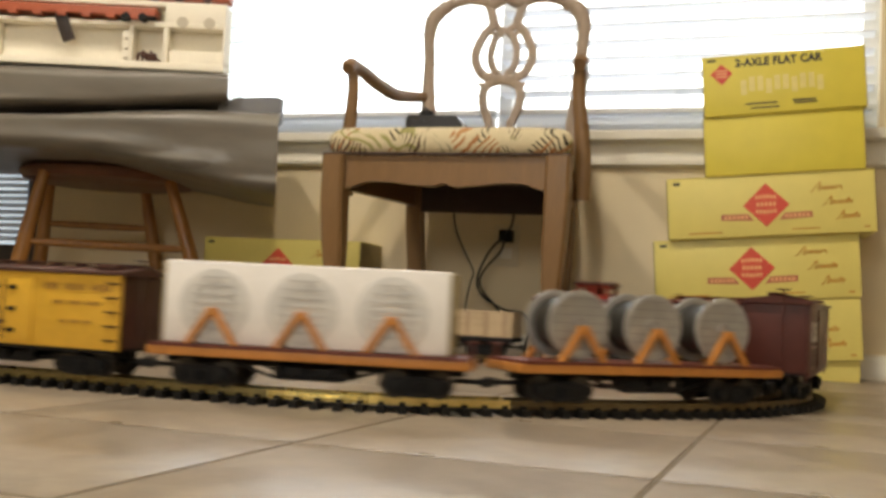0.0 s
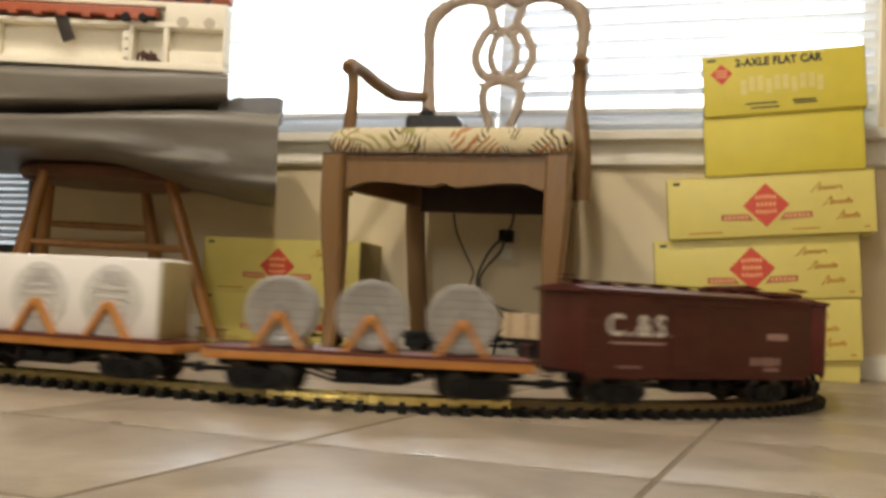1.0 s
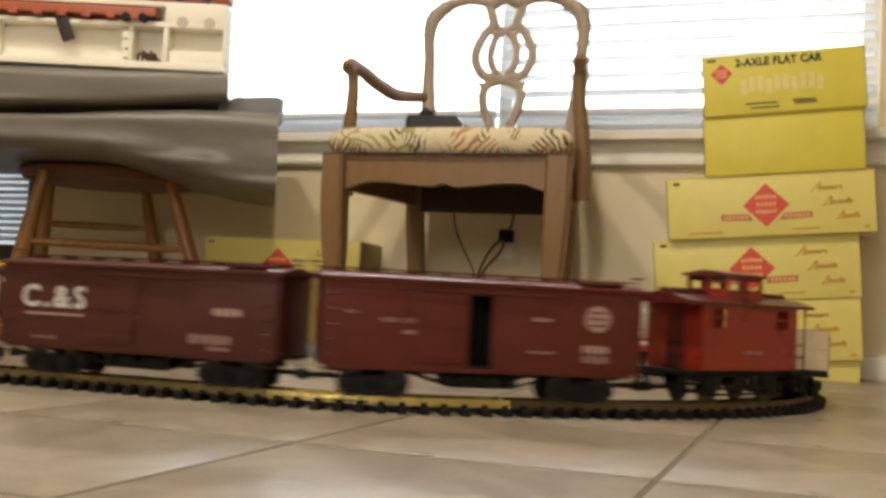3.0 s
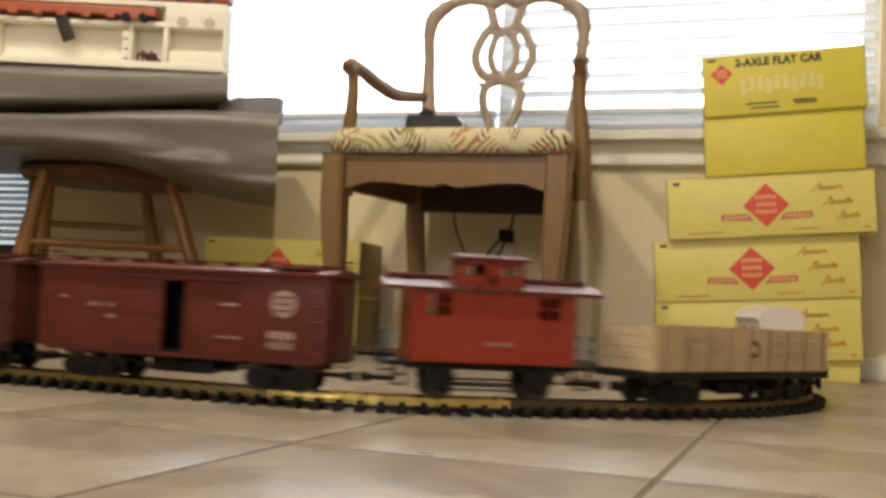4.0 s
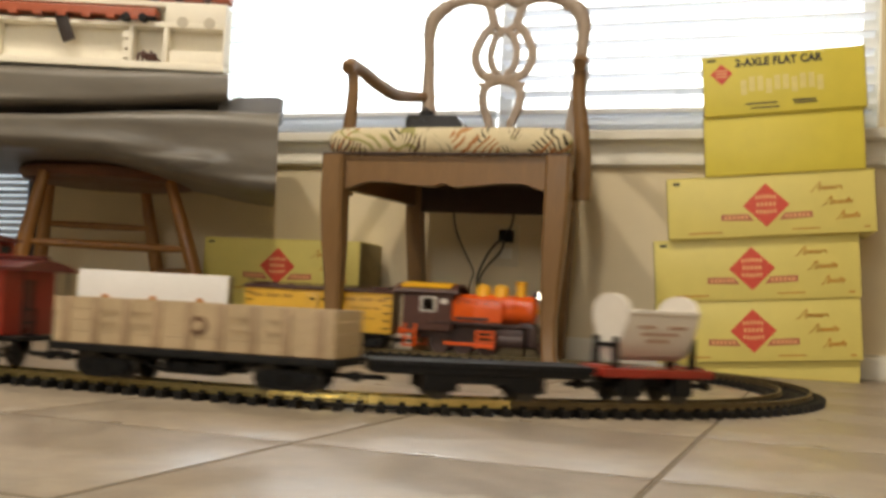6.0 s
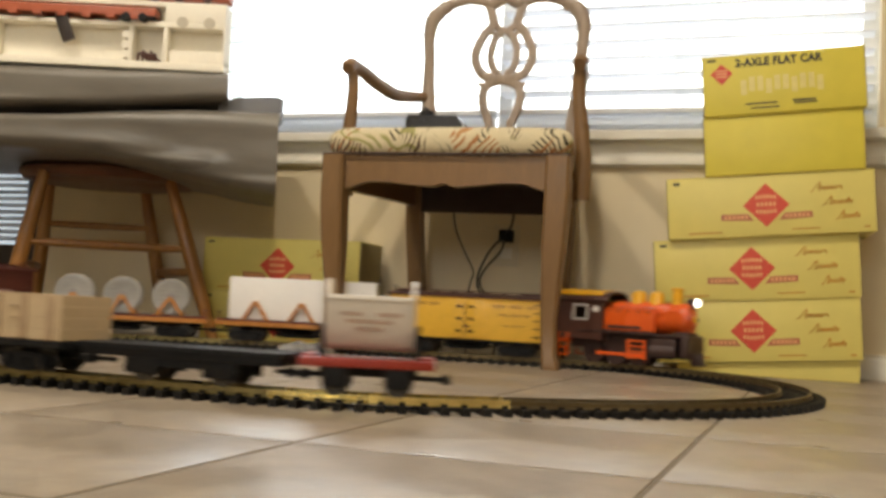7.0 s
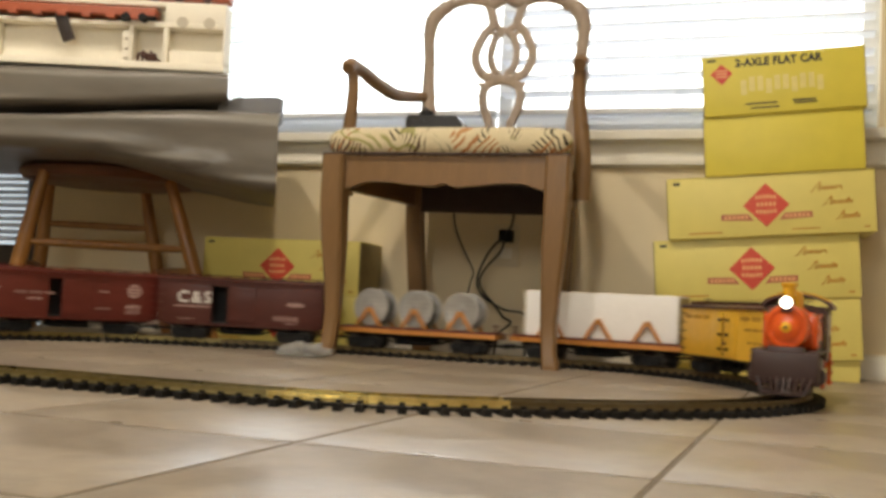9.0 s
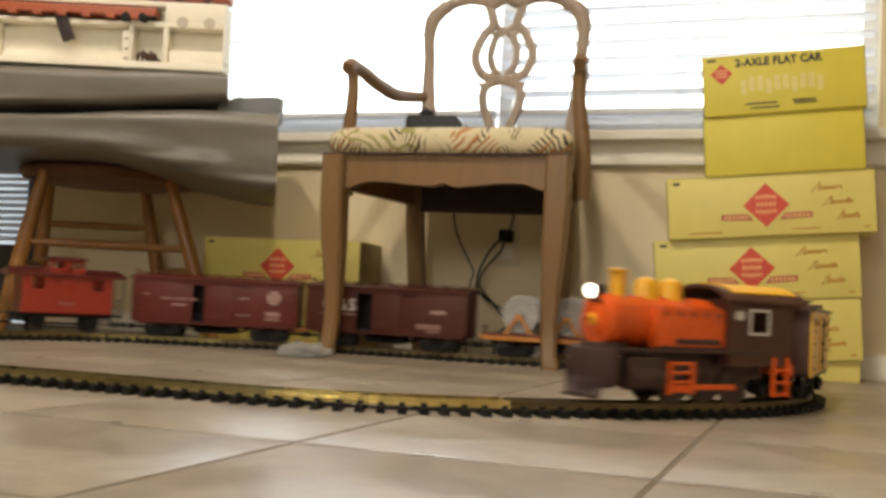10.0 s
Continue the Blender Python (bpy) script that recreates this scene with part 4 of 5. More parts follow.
        for side in (1, -1):
            for i in range(2):
                add_box(bm, sgn * (L / 2 + 0.012), side * 0.041, 0.036 + i * 0.012, 0.018, 0.008, 0.002)
            add_box(bm, sgn * (L / 2 + 0.003), side * 0.041, 0.048, 0.002, 0.006, 0.026)
            add_box(bm, sgn * (L / 2 + 0.021), side * 0.041, 0.048, 0.002, 0.006, 0.026)
        part("platform", bm, M["black"], c, "black end platform with railings")
    prof = [(-W / 2 - 0.006, ze), (-W / 2 - 0.006, ze + 0.004), (-W * 0.25, ze + 0.012), (0, ze + 0.015), (W * 0.25, ze + 0.012), (W / 2 + 0.006, ze + 0.004), (W / 2 + 0.006, ze)]
    part("roof", prism(prof, -RL / 2, RL / 2, "x"), M["roofred"], c, "dark red roof")
    for sgn in (1, -1):
        part("roof_walk", box(sgn * 0.088, 0, ze + 0.0175, 0.078, 0.018, 0.006, 0.001), M["roofred"], c)
    bm = bmesh.new()
    CL, CW, z0, z1 = 0.072, 0.064, ze + 0.010, ze + 0.040
    for x in (-CL / 2, -0.006, CL / 2):
        for y in (-CW / 2, CW / 2):
            add_box(bm, x, y, (z0 + z1) / 2, 0.006, 0.004, z1 - z0)
    for y in (-CW / 2, CW / 2):
        add_box(bm, 0, y, z0 + 0.005, CL, 0.003, 0.012)
        add_box(bm, 0, y, z1 - 0.003, CL, 0.003, 0.006)
        add_box(bm, 0, y, (z0 + z1) / 2, 0.020, 0.003, z1 - z0)
    for x in (-CL / 2, CL / 2):
        add_box(bm, x, 0, z0 + 0.006, 0.003, CW, 0.014)
        add_box(bm, x, 0, (z0 + z1) / 2, 0.003, 0.008, z1 - z0)
    part("cupola", bm, M["red"], c, "red cupola with open windows")
    prof = [(-CW / 2 - 0.007, z1), (-CW / 2 - 0.007, z1 + 0.003), (0, z1 + 0.008), (CW / 2 + 0.007, z1 + 0.003), (CW / 2 + 0.007, z1)]
    part("cupola_roof", prism(prof, -CL / 2 - 0.009, CL / 2 + 0.009, "x"), M["roofred"], c)
    bm = box(0, 0, 0.059, L, 0.07, 0.008, 0.001)
    for x in (-0.062, 0.062):
        for y in (-0.033, 0.033):
            add_box(bm, x, y, 0.047, 0.034, 0.006, 0.018, 0.002)
            add_box(bm, x, y, 0.036, 0.016, 0.008, 0.014, 0.002)
    for y in (-0.033, 0.033):
        for z in (0.031, 0.039):
            add_box(bm, 0, y, z, 0.12, 0.0025, 0.0025)
    part("underframe", bm, M["black"], c, "black underframe with springs")
    couplers(c, RL)
    add_axles(c, S_CABOOSE, 0.062)

    # --- gondola ---
    L, W, zb, ze = 0.386, 0.096, 0.062, 0.120
    g = thing("gondola_car", "tan ribbed gondola car on a black frame", "model train car", group="cars of the train")
    part("floor", box(0, 0, zb + 0.001, L - 0.004, W - 0.004, 0.004), M["gondolarib"], g)
    for side in (1, -1):
        for i in range(4):
            part("plank", box(0, side * (W / 2 - 0.002), zb + 0.0145 * (i + 0.5), L, 0.004, 0.0138), M["gondola"], g, "tan side plank")
        for i in range(9):
            part("rib", box(-L / 2 + 0.018 + (L - 0.036) * i / 8, side * (W / 2 + 0.001), (zb + ze) / 2, 0.011, 0.003, ze - zb - 0.001, 0.0006), M["gondolarib"], g)
        bm = bmesh.new()
        add_lathe(bm, [(0.012, -0.0004), (0.012, 0.0004)], (-0.014, side * (W / 2 + 0.0006), 0.092), "y", 28)
        em = part("emblem", bm, M["gondolaring"], g, "brown ring emblem")
        bm = bmesh.new()
        add_lathe(bm, [(0.006, -0.0004), (0.006, 0.0004)], (-0.014, side * (W / 2 + 0.0014), 0.092), "y", 20)
        part("emblem_centre", bm, M["gondola"], em)
        for x in (-0.12, -0.072, 0.068, 0.115):
            decal(g, side, W, x, 0.103, 0.028, 0.004, M["gondolaink"])
            decal(g, side, W, x, 0.088, 0.028, 0.004, M["gondolaink"])
    for sgn in (1, -1):
        bm = bmesh.new()
        for i in range(4):
            add_box(bm, sgn * (L / 2 - 0.002), 0, zb + 0.0145 * (i + 0.5), 0.004, W - 0.0085, 0.0138)
        part("end_wall", bm, M["gondola"], g)
    part("frame", box(0, 0, 0.056, L + 0.006, W + 0.002, 0.009, 0.001), M["black"], g)
    underframe(g, L, 0.052)
    couplers(g, L)
    add_trucks(g, S_GONDOLA, L * 0.32)

    # --- low black flat car ---
    L, W = 0.282, 0.090
    f = thing("flat_car", "low black two-axle flat car", "model train car", group="cars of the train")
    plank = mesh_of("plank", box(0, 0, 0, L / 18 - 0.001, W, 0.006), M["black"])
    for i in range(18):
        part("plank", plank, M["black"], f, m=pose(-L / 2 + L * (i + 0.5) / 18, 0, 0.061))
    bm = box(0, 0, 0.053, L * 0.98, W - 0.008, 0.010, 0.001)
    for x in (-0.055, 0.055):
        for y in (-0.035, 0.035):
            add_box(bm, x, y, 0.040, 0.046, 0.007, 0.024, 0.003)
    for y in (-0.035, 0.035):
        add_box(bm, 0, y, 0.044, 0.12, 0.004, 0.012)
    part("underframe", bm, M["black"], f, "black underframe and axle boxes")
    couplers(f, L)
    add_axles(f, S_BLACK, 0.055)

    # --- tipper car ---
    L, W = 0.164, 0.082
    h = thing("tipper_car", "white tipping hopper on a red four-wheel frame", "model train car", group="cars of the train")
    bm = bmesh.new()
    add_box(bm, 0, 0, 0.0575, L, W, 0.011, 0.0015)
    for sgn in (1, -1):
        add_box(bm, sgn * L * 0.42, 0, 0.064, 0.022, W * 0.6, 0.004, 0.001)
    part("frame", bm, M["red"], h, "red frame")
    for sgn in (1, -1):
        for y in (-0.024, 0.024):
            bm = bmesh.new()
            add_prism(bm, [(y - 0.005, 0.063), (y + 0.005, 0.063), (y + 0.003, 0.103), (y - 0.003, 0.103)], sgn * 0.059 - 0.003, sgn * 0.059 + 0.003, "x")
            part("cradle_post", bm, M["black"], h, "black cradle post")
        part("crossbar", box(sgn * 0.059, 0, 0.092, 0.004, 0.05, 0.006), M["black"], h, "black cradle crossbar")
    sec = [(y * 0.84, z) for y, z in [(-0.052, 0.136), (-0.050, 0.124), (-0.038, 0.104), (-0.022, 0.080), (0, 0.072), (0.022, 0.080), (0.038, 0.104), (0.050, 0.124), (0.052, 0.136)]]
    ins = [(y * 0.93, z + 0.003) for y, z in sec]
    bm = prism(sec + ins[::-1], -0.052, 0.052, "x")
    for y in (-0.044, 0.044):
        add_box(bm, 0, y, 0.136, 0.104, 0.008, 0.006, 0.0015)
    part("tub", bm, M["hopper"], h, "white hopper tub")
    arch = [(0.0437 * math.cos(a), 0.136 + 0.023 * math.sin(a)) for a in [math.pi * i / 14 for i in range(15)]]
    for sgn in (1, -1):
        x = sgn * 0.0525
        part("end_plate", prism(arch + sec[1:-1], x - 0.002, x + 0.002, "x"), M["hopper"], h, "white rounded end plate")
    for side in (1, -1):
        bm = bmesh.new()
        for x, z, w in ((-0.024, 0.117, 0.030), (0.022, 0.117, 0.026), (0, 0.108, 0.056), (0, 0.099, 0.034)):
            n = round(w / 0.006)
            for i in range(n):
                add_box(bm, x - w / 2 + w * (i + 0.5) / n, side * (0.0322 + (z - 0.104) * 0.504), z, w / n * 0.7, 0.003, 0.0045)
        part("lettering", bm, M["hopperink"], h)
    for x in (-0.038, 0.038):
        for y in (-0.034, 0.034):
            part("axle_box", box(x, y, 0.040, 0.030, 0.007, 0.024, 0.003), M["black"], h, "black axle box")
    part("drawbar", box(0, 0, 0.046, 0.12, 0.03, 0.012), M["black"], h)
    couplers(h, L)
    add_axles(h, S_TIPPER, 0.038)


# places of the cars along the loop when the clip starts
S_LOCO, S_REEFER, S_FLAT1, S_FLAT2, S_CS, S_RED = 0.7657, 0.4057, -0.0145, -0.4513, -0.8889, -1.3181
S_CABOOSE, S_GONDOLA, S_BLACK, S_TIPPER = -1.6943, -2.0685, -2.4226, -2.6530


def run(t):
    return SPEED * t + 0.000642 * t ** 2 - 0.0000399 * t ** 3


def car_pose(s0, a, t):
    f, b = on_track(s0 + a + run(t)), on_track(s0 - a + run(t))
    d = f - b
    return Matrix.Translation((f + b) / 2) @ Matrix.Rotation(math.atan2(d.y, d.x), 4, "Z"), math.atan2(d.y, d.x)


def motions():
    times = [i / 10 for i in range(101)]
    for car, s0, a in TRAIN:
        walk(car, [(t, car_pose(s0, a, t)[0]) for t in times])
    for tr, s0, x, a in TRUCKS:
        rows = []
        for t in times:
            turn = heading(s0 + x + run(t)) - car_pose(s0, a, t)[1]
            turn = (turn + math.pi) % (2 * math.pi) - math.pi
            rows.append((t, Matrix.Translation((x, 0, 0)) @ Matrix.Rotation(turn, 4, "Z")))
        walk(tr, rows)
    for w, x, z, r in WHEELS:
        walk(w, [(i / 30, Matrix.Translation((x, 0, z)) @ Matrix.Rotation(run(i / 30) / r, 4, "Y")) for i in range(301)])


build_train()
for k in range(SECTIONS):
    track_section(k)


# ---- the armchair by the window ----
def armchair():
    c = thing("armchair", "wooden armchair with pierced splat back and leaf-print seat", "chair", Matrix.Translation((-0.007, 2.3785, 0)) @ pose(0, 0, 0, 0, 0, -16.97))
    # front legs: square section, swelling knee, tapering to a turned-in foot
    for sgn in (-1, 1):
        bm = bmesh.new()
        rings = []
        for z, xo, xi in ((0.0, 0.283, 0.247), (0.012, 0.284, 0.246), (0.03, 0.276, 0.243), (0.10, 0.272, 0.238), (0.18, 0.277, 0.236), (0.26, 0.285, 0.235), (0.32, 0.289, 0.236), (0.37, 0.291, 0.237), (0.466, 0.291, 0.238)):
            w = xo - xi
            y0 = (0.283 - xo) * 0.9 - 0.018
            xm, h = (xo + xi) / 2, w / 2
            b = 0.006
            pts = [(-h + b, y0), (h - b, y0), (h, y0 + b), (h, y0 + w - b), (h - b, y0 + w), (-h + b, y0 + w), (-h, y0 + w - b), (-h, y0 + b)]
            rings.append([bm.verts.new((sgn * (xm + px), py, z)) for px, py in pts])
        for a, b in zip(rings, rings[1:]):
            for i in range(8):
                bm.faces.new((a[i], a[(i + 1) % 8], b[(i + 1) % 8], b[i]))
        bm.faces.new(rings[0][::-1])
        bm.faces.new(rings[-1])
        part("leg", bm, M["chairwood"], c)
    # rear legs, raked
    for sgn in (-1, 1):
        bm = bmesh.new()
        rings = []
        for z, x, y in ((0, 0.185, 0.475), (0.15, 0.195, 0.447), (0.35, 0.207, 0.43), (0.50, 0.208, 0.425)):
            rings.append([bm.verts.new((sgn * x + a * 0.021, y + b * 0.018, z)) for a, b in ((-1, -1), (1, -1), (1, 1), (-1, 1))])
        for a, b in zip(rings, rings[1:]):
            for i in range(4):
                bm.faces.new((a[i], a[(i + 1) % 4], b[(i + 1) % 4], b[i]))
        bm.faces.new(rings[0][::-1])
        bm.faces.new(rings[-1])
        part("rear_leg", bm, M["chairwood"], c)
    # apron with a scalloped lower edge
    low = []
    for i in range(41):
        x = -0.240 + 0.48 * i / 40
        u = abs(x) / 0.240
        z = 0.400 - 0.006 * math.cos(u * math.pi * 2) if u < 0.75 else 0.400 - (u - 0.75) * 0.05
        z += 0.010 * math.exp(-(x / 0.016) ** 2) + 0.006 * math.exp(-((abs(x) - 0.185) / 0.03) ** 2) - 0.004 * math.exp(-((abs(x) - 0.09) / 0.03) ** 2)
        low.append((x, z))
    part("front_apron", prism(low + [(0.240, 0.466), (-0.240, 0.466)], -0.004, 0.018), M["chairwood"], c)
    for sgn in (-1, 1):
        bm = bmesh.new()
        a, b = Vector((sgn * 0.268, 0.03, 0)), Vector((sgn * 0.212, 0.415, 0))
        d = (b - a)
        m = pose(0, 0, 0, 0, 0, math.degrees(math.atan2(d.y, d.x)))
        add_box(bm, *((a + b) / 2).to_tuple()[:2], 0.428, d.length, 0.022, 0.074, 0.002, m)
        part("side_apron", bm, M["chairwood"], c)
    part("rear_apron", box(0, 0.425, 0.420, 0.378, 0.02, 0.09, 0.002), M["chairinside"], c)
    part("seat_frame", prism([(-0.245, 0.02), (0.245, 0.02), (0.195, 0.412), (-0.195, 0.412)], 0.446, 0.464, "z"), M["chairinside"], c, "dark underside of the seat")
    # upholstered seat: crowned, with a rolled edge
    bm = bmesh.new()
    def crown(x, y):
        u, v = abs(x) / 0.29, (y + 0.015) / 0.43
        return 0.008 * max(0, 1 - u * u) * math.sin(math.pi * min(1, max(0, v)))
    rings = []
    # profile of the edge from the welt outwards and over onto the top: inset, height
    for inset, z in ((0.010, 0.467), (0.003, 0.472), (-0.003, 0.482), (-0.006, 0.495), (-0.005, 0.508), (0.000, 0.519), (0.008, 0.527), (0.020, 0.532), (0.05, 0.534), (0.10, 0.535), (0.15, 0.535)):
        ring = []
        n = 64
        for k in range(n):
            a = 2 * math.pi * (k + 0.5) / n
            cx, cy = math.cos(a), math.sin(a)
            e = 0.16
            px = math.copysign(abs(cx) ** e, cx)
            py = math.copysign(abs(cy) ** e, cy)
            v = (py + 1) / 2
            hw = 0.291 - 0.072 * v - inset
            x, y = px * hw, -0.013 + inset + (0.432 - 2 * inset) * v
            ring.append(bm.verts.new((x, y, z + crown(x, y) * (1 if z > 0.5 else 0))))
        rings.append(ring)
    for a, b in zip(rings, rings[1:]):
        for k in range(len(a)):
            bm.faces.new((a[k], a[(k + 1) % len(a)], b[(k + 1) % len(a)], b[k]))
    bm.faces.new(rings[0][::-1])
    bm.faces.new(rings[-1])
    part("seat", bm, M["fabric"], c, "cream seat with tropical leaf print")
    bm = bmesh.new()
    add_tube(bm, [(-0.291, -0.013, 0.469), (0.291, -0.013, 0.469), (0.217, 0.417, 0.469), (-0.217, 0.417, 0.469)], 0.0035, 6, True)
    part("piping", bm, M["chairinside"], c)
    # back: two posts, serpentine crest, pierced splat. by(z): rake of the back
    X0 = 0.016
    def bp(x, z):
        return (X0 + x, 0.425 + max(0, z - 0.5) * 0.05, z)
    for sgn in (-1, 1):
        pts = smooth_path([bp(sgn * 0.192, 0.50), bp(sgn * 0.198, 0.61), bp(sgn * 0.205, 0.70), bp(sgn * 0.208, 0.79), bp(sgn * 0.213, 0.86), bp(sgn * 0.205, 0.905), bp(sgn * 0.185, 0.932)], 6)
        bm = bmesh.new()
        k = len(pts) - 1
        add_tube(bm, pts, [0.0185 + 0.003 * math.sin(i / k * 9) + (0.004 if i < 4 else 0) for i in range(k + 1)], 10, up=(0, 1, 0), flat=0.8)
        part("back_post", bm, M["chairback"], c)
    pts = smooth_path([bp(-0.190, 0.926), bp(-0.16, 0.946), bp(-0.11, 0.958), bp(-0.06, 0.952), bp(-0.035, 0.945), bp(0, 0.965), bp(0.035, 0.945), bp(0.06, 0.952), bp(0.11, 0.958), bp(0.16, 0.946), bp(0.190, 0.926)], 5)
    bm = bmesh.new()
    k = len(pts) - 1
    add_tube(bm, pts, [0.016 + 0.003 * math.cos(i / k * 12.6) for i in range(k + 1)], 10, up=(0, 1, 0), flat=0.8)
    part("crest_rail", bm, M["chairback"], c)
    def ribbon(ctrl, r, closed=False):
        bm = bmesh.new()
        if closed:
            path = smooth_path(ctrl + [ctrl[0]], 5)[:-1]
        else:
            path = smooth_path(ctrl, 5)
        add_tube(bm, path, r, 8, closed, up=(0, 1, 0), flat=0.75)
        return part("splat", bm, M["chairback"], c)
    for s in (-1, 1):
        # outer strap: crest, round the big oval, to the waist
        ribbon([bp(s * 0.050, 0.945), bp(s * 0.038, 0.915), bp(s * 0.034, 0.888), bp(s * 0.060, 0.855), bp(s * 0.079, 0.805), bp(s * 0.066, 0.762), bp(s * 0.038, 0.740), bp(s * 0.012, 0.735)], 0.0130)
        # inner oval strap
        ribbon([bp(s * 0.008, 0.866), bp(s * 0.026, 0.848), bp(s * 0.036, 0.805), bp(s * 0.028, 0.768), bp(s * 0.008, 0.748)], 0.0105)
        # from the crest's heart to the bow
        ribbon([bp(s * 0.036, 0.938), bp(s * 0.040, 0.905), bp(s * 0.022, 0.880), bp(0, 0.866)], 0.0105)
        # bow
        ribbon([bp(s * 0.002, 0.868), bp(s * 0.024, 0.882), bp(s * 0.040, 0.870), bp(s * 0.024, 0.860), bp(s * 0.002, 0.866)], 0.0065)
        # lower lyre
        ribbon([bp(s * 0.004, 0.735), bp(s * 0.038, 0.722), bp(s * 0.052, 0.696), bp(s * 0.046, 0.655), bp(s * 0.030, 0.615), bp(s * 0.030, 0.55)], 0.0125)
    ribbon([bp(-0.045, 0.744), bp(-0.02, 0.738), bp(0, 0.737), bp(0.02, 0.738), bp(0.045, 0.744)], 0.0135)
    for s in (-1, 1):
        ribbon([bp(s * 0.030, 0.735), bp(s * 0.052, 0.722), bp(s * 0.064, 0.726)], 0.0060)
        ribbon([bp(s * 0.150, 0.944), bp(s * 0.163, 0.925), bp(s * 0.172, 0.930)], 0.0060)
    part("splat_shoe", box(X0, 0.430, 0.53, 0.11, 0.022, 0.045, 0.004), M["chairback"], c)
    # arms: support from the side rail, scrolled front, sweeping to the back post
    for sgn in (-1, 1):
        bm = bmesh.new()
        pts = smooth_path([(sgn * 0.292, 0.135, 0.385), (sgn * 0.294, 0.13, 0.47), (sgn * 0.288, 0.125, 0.55), (sgn * 0.281, 0.12, 0.61), (sgn * 0.279, 0.114, 0.665), (sgn * 0.282, 0.105, 0.695)], 6)
        k = len(pts) - 1
        add_tube(bm, pts, [0.020 - 0.007 * i / k for i in range(k + 1)], 10, up=(0, 1, 0), flat=0.75)
        part("arm_support", bm, M["chairwood"], c)
        bm = bmesh.new()
        pts = smooth_path([(sgn * 0.284, 0.085, 0.690), (sgn * 0.284, 0.11, 0.706), (sgn * 0.276, 0.17, 0.701), (sgn * 0.262, 0.24, 0.685), (sgn * 0.242, 0.32, 0.674), (sgn * 0.225, 0.38, 0.681), (sgn * 0.206 + X0 * 0.8, 0.432, 0.688)], 6)
        k = len(pts) - 1
        add_tube(bm, pts, [0.014 + 0.003 * math.exp(-((i - 3) / 4) ** 2) + 0.004 * math.sin(math.pi * i / k) for i in range(k + 1)], 10)
        part("arm", bm, M["chairwood"], c)
    return c


armchair()
CH = Matrix.Translation((-0.007, 2.3785, 0)) @ pose(0, 0, 0, 0, 0, -16.97)


def power_pack():
    t = thing("transformer", "black model train power pack with a control knob", "transformer", CH @ pose(-0.092, 0.235, 0.5355, 0, 0, 3))
    part("case", prism([(-0.072, 0), (0.072, 0), (0.072, 0.036), (0.056, 0.058), (-0.066, 0.060), (-0.072, 0.050)], -0.05, 0.05), M["blackgloss"], t)
    bm = bmesh.new()
    add_lathe(bm, [(0.019, 0.059), (0.019, 0.072), (0.016, 0.078), (0.0, 0.079)], (-0.032, 0, 0), "z", 20)
    add_box(bm, -0.032, -0.004, 0.081, 0.006, 0.028, 0.006, 0.001)
    part("knob", bm, M["black"], t, "black knob")


power_pack()


# ---- outlet and cables on the wall under the window ----
def wl(u, z, n=-0.012):
    """A place on the window wall."""
    return wp((u - 0.8866) * 1.0338 + 0.8866, n, 0.1366 + (z - 0.1366) * 1.0338)


def outlet_and_cables():
    o = thing("wall_outlet", "cream wall outlet with a black plug", "outlet", Matrix.Translation(wl(0.099, 0.292, 0)) @ pose(0, 0, 0, 0, 0, math.degrees(ANG)))
    part("plate", box(0, -0.003, 0, 0.072, 0.006, 0.114, 0.002), M["plate"], o)
    for z in (-0.022, 0.022):
        part("socket", box(0, -0.0065, z, 0.034, 0.003, 0.028, 0.001), M["trim"], o)
    part("plug", box(0.005, -0.024, 0.024, 0.036, 0.034, 0.034, 0.004), M["black"], o, "black plug")
    def run_of(label, pts, r):
        bm = bmesh.new()
        add_tube(bm, smooth_path(pts, 7), r, 6)
        solid("cable", bm, M["cable"], label, "cable", group="cables under the chair")
    def on_wall(pts, n=-0.06):
        return [wp(u, n, z) for u, z in pts]
    run_of("thin black cable hanging from the chair to the floor", on_wall([(-0.068, 0.45), (-0.064, 0.380), (-0.053, 0.328), (-0.028, 0.275), (0.000, 0.2225), (-0.006, 0.192), (-0.017, 0.131), (-0.016, 0.06), (-0.010, 0.004)]), 0.0022)
    run_of("black power cable from plug up to the chair", on_wall([(0.080, 0.330), (0.096, 0.343), (0.103, 0.383), (0.101, 0.45)], -0.05), 0.0034)
    run_of("black power cable drooping from the plug", on_wall([(0.078, 0.308), (0.060, 0.298), (0.034, 0.2616), (0.013, 0.2077), (0.020, 0.168), (0.055, 0.140), (0.095, 0.122), (0.142, 0.116), (0.165, 0.085), (0.156, 0.045), (0.150, 0.004)]), 0.0032)
    run_of("black power cable looping to the floor", on_wall([(0.086, 0.306), (0.075, 0.275), (0.040, 0.235), (0.022, 0.200), (0.035, 0.165), (0.070, 0.130), (0.090, 0.105), (0.113, 0.089), (0.080, 0.060), (0.074, 0.035), (0.070, 0.004)], -0.068), 0.0032)


outlet_and_cables()


# ---- cartons ----
def smooth_path_2d(pts):
    return [(p.x, p.z) for p in smooth_path([(a, 0, b) for a, b in pts], 3)]


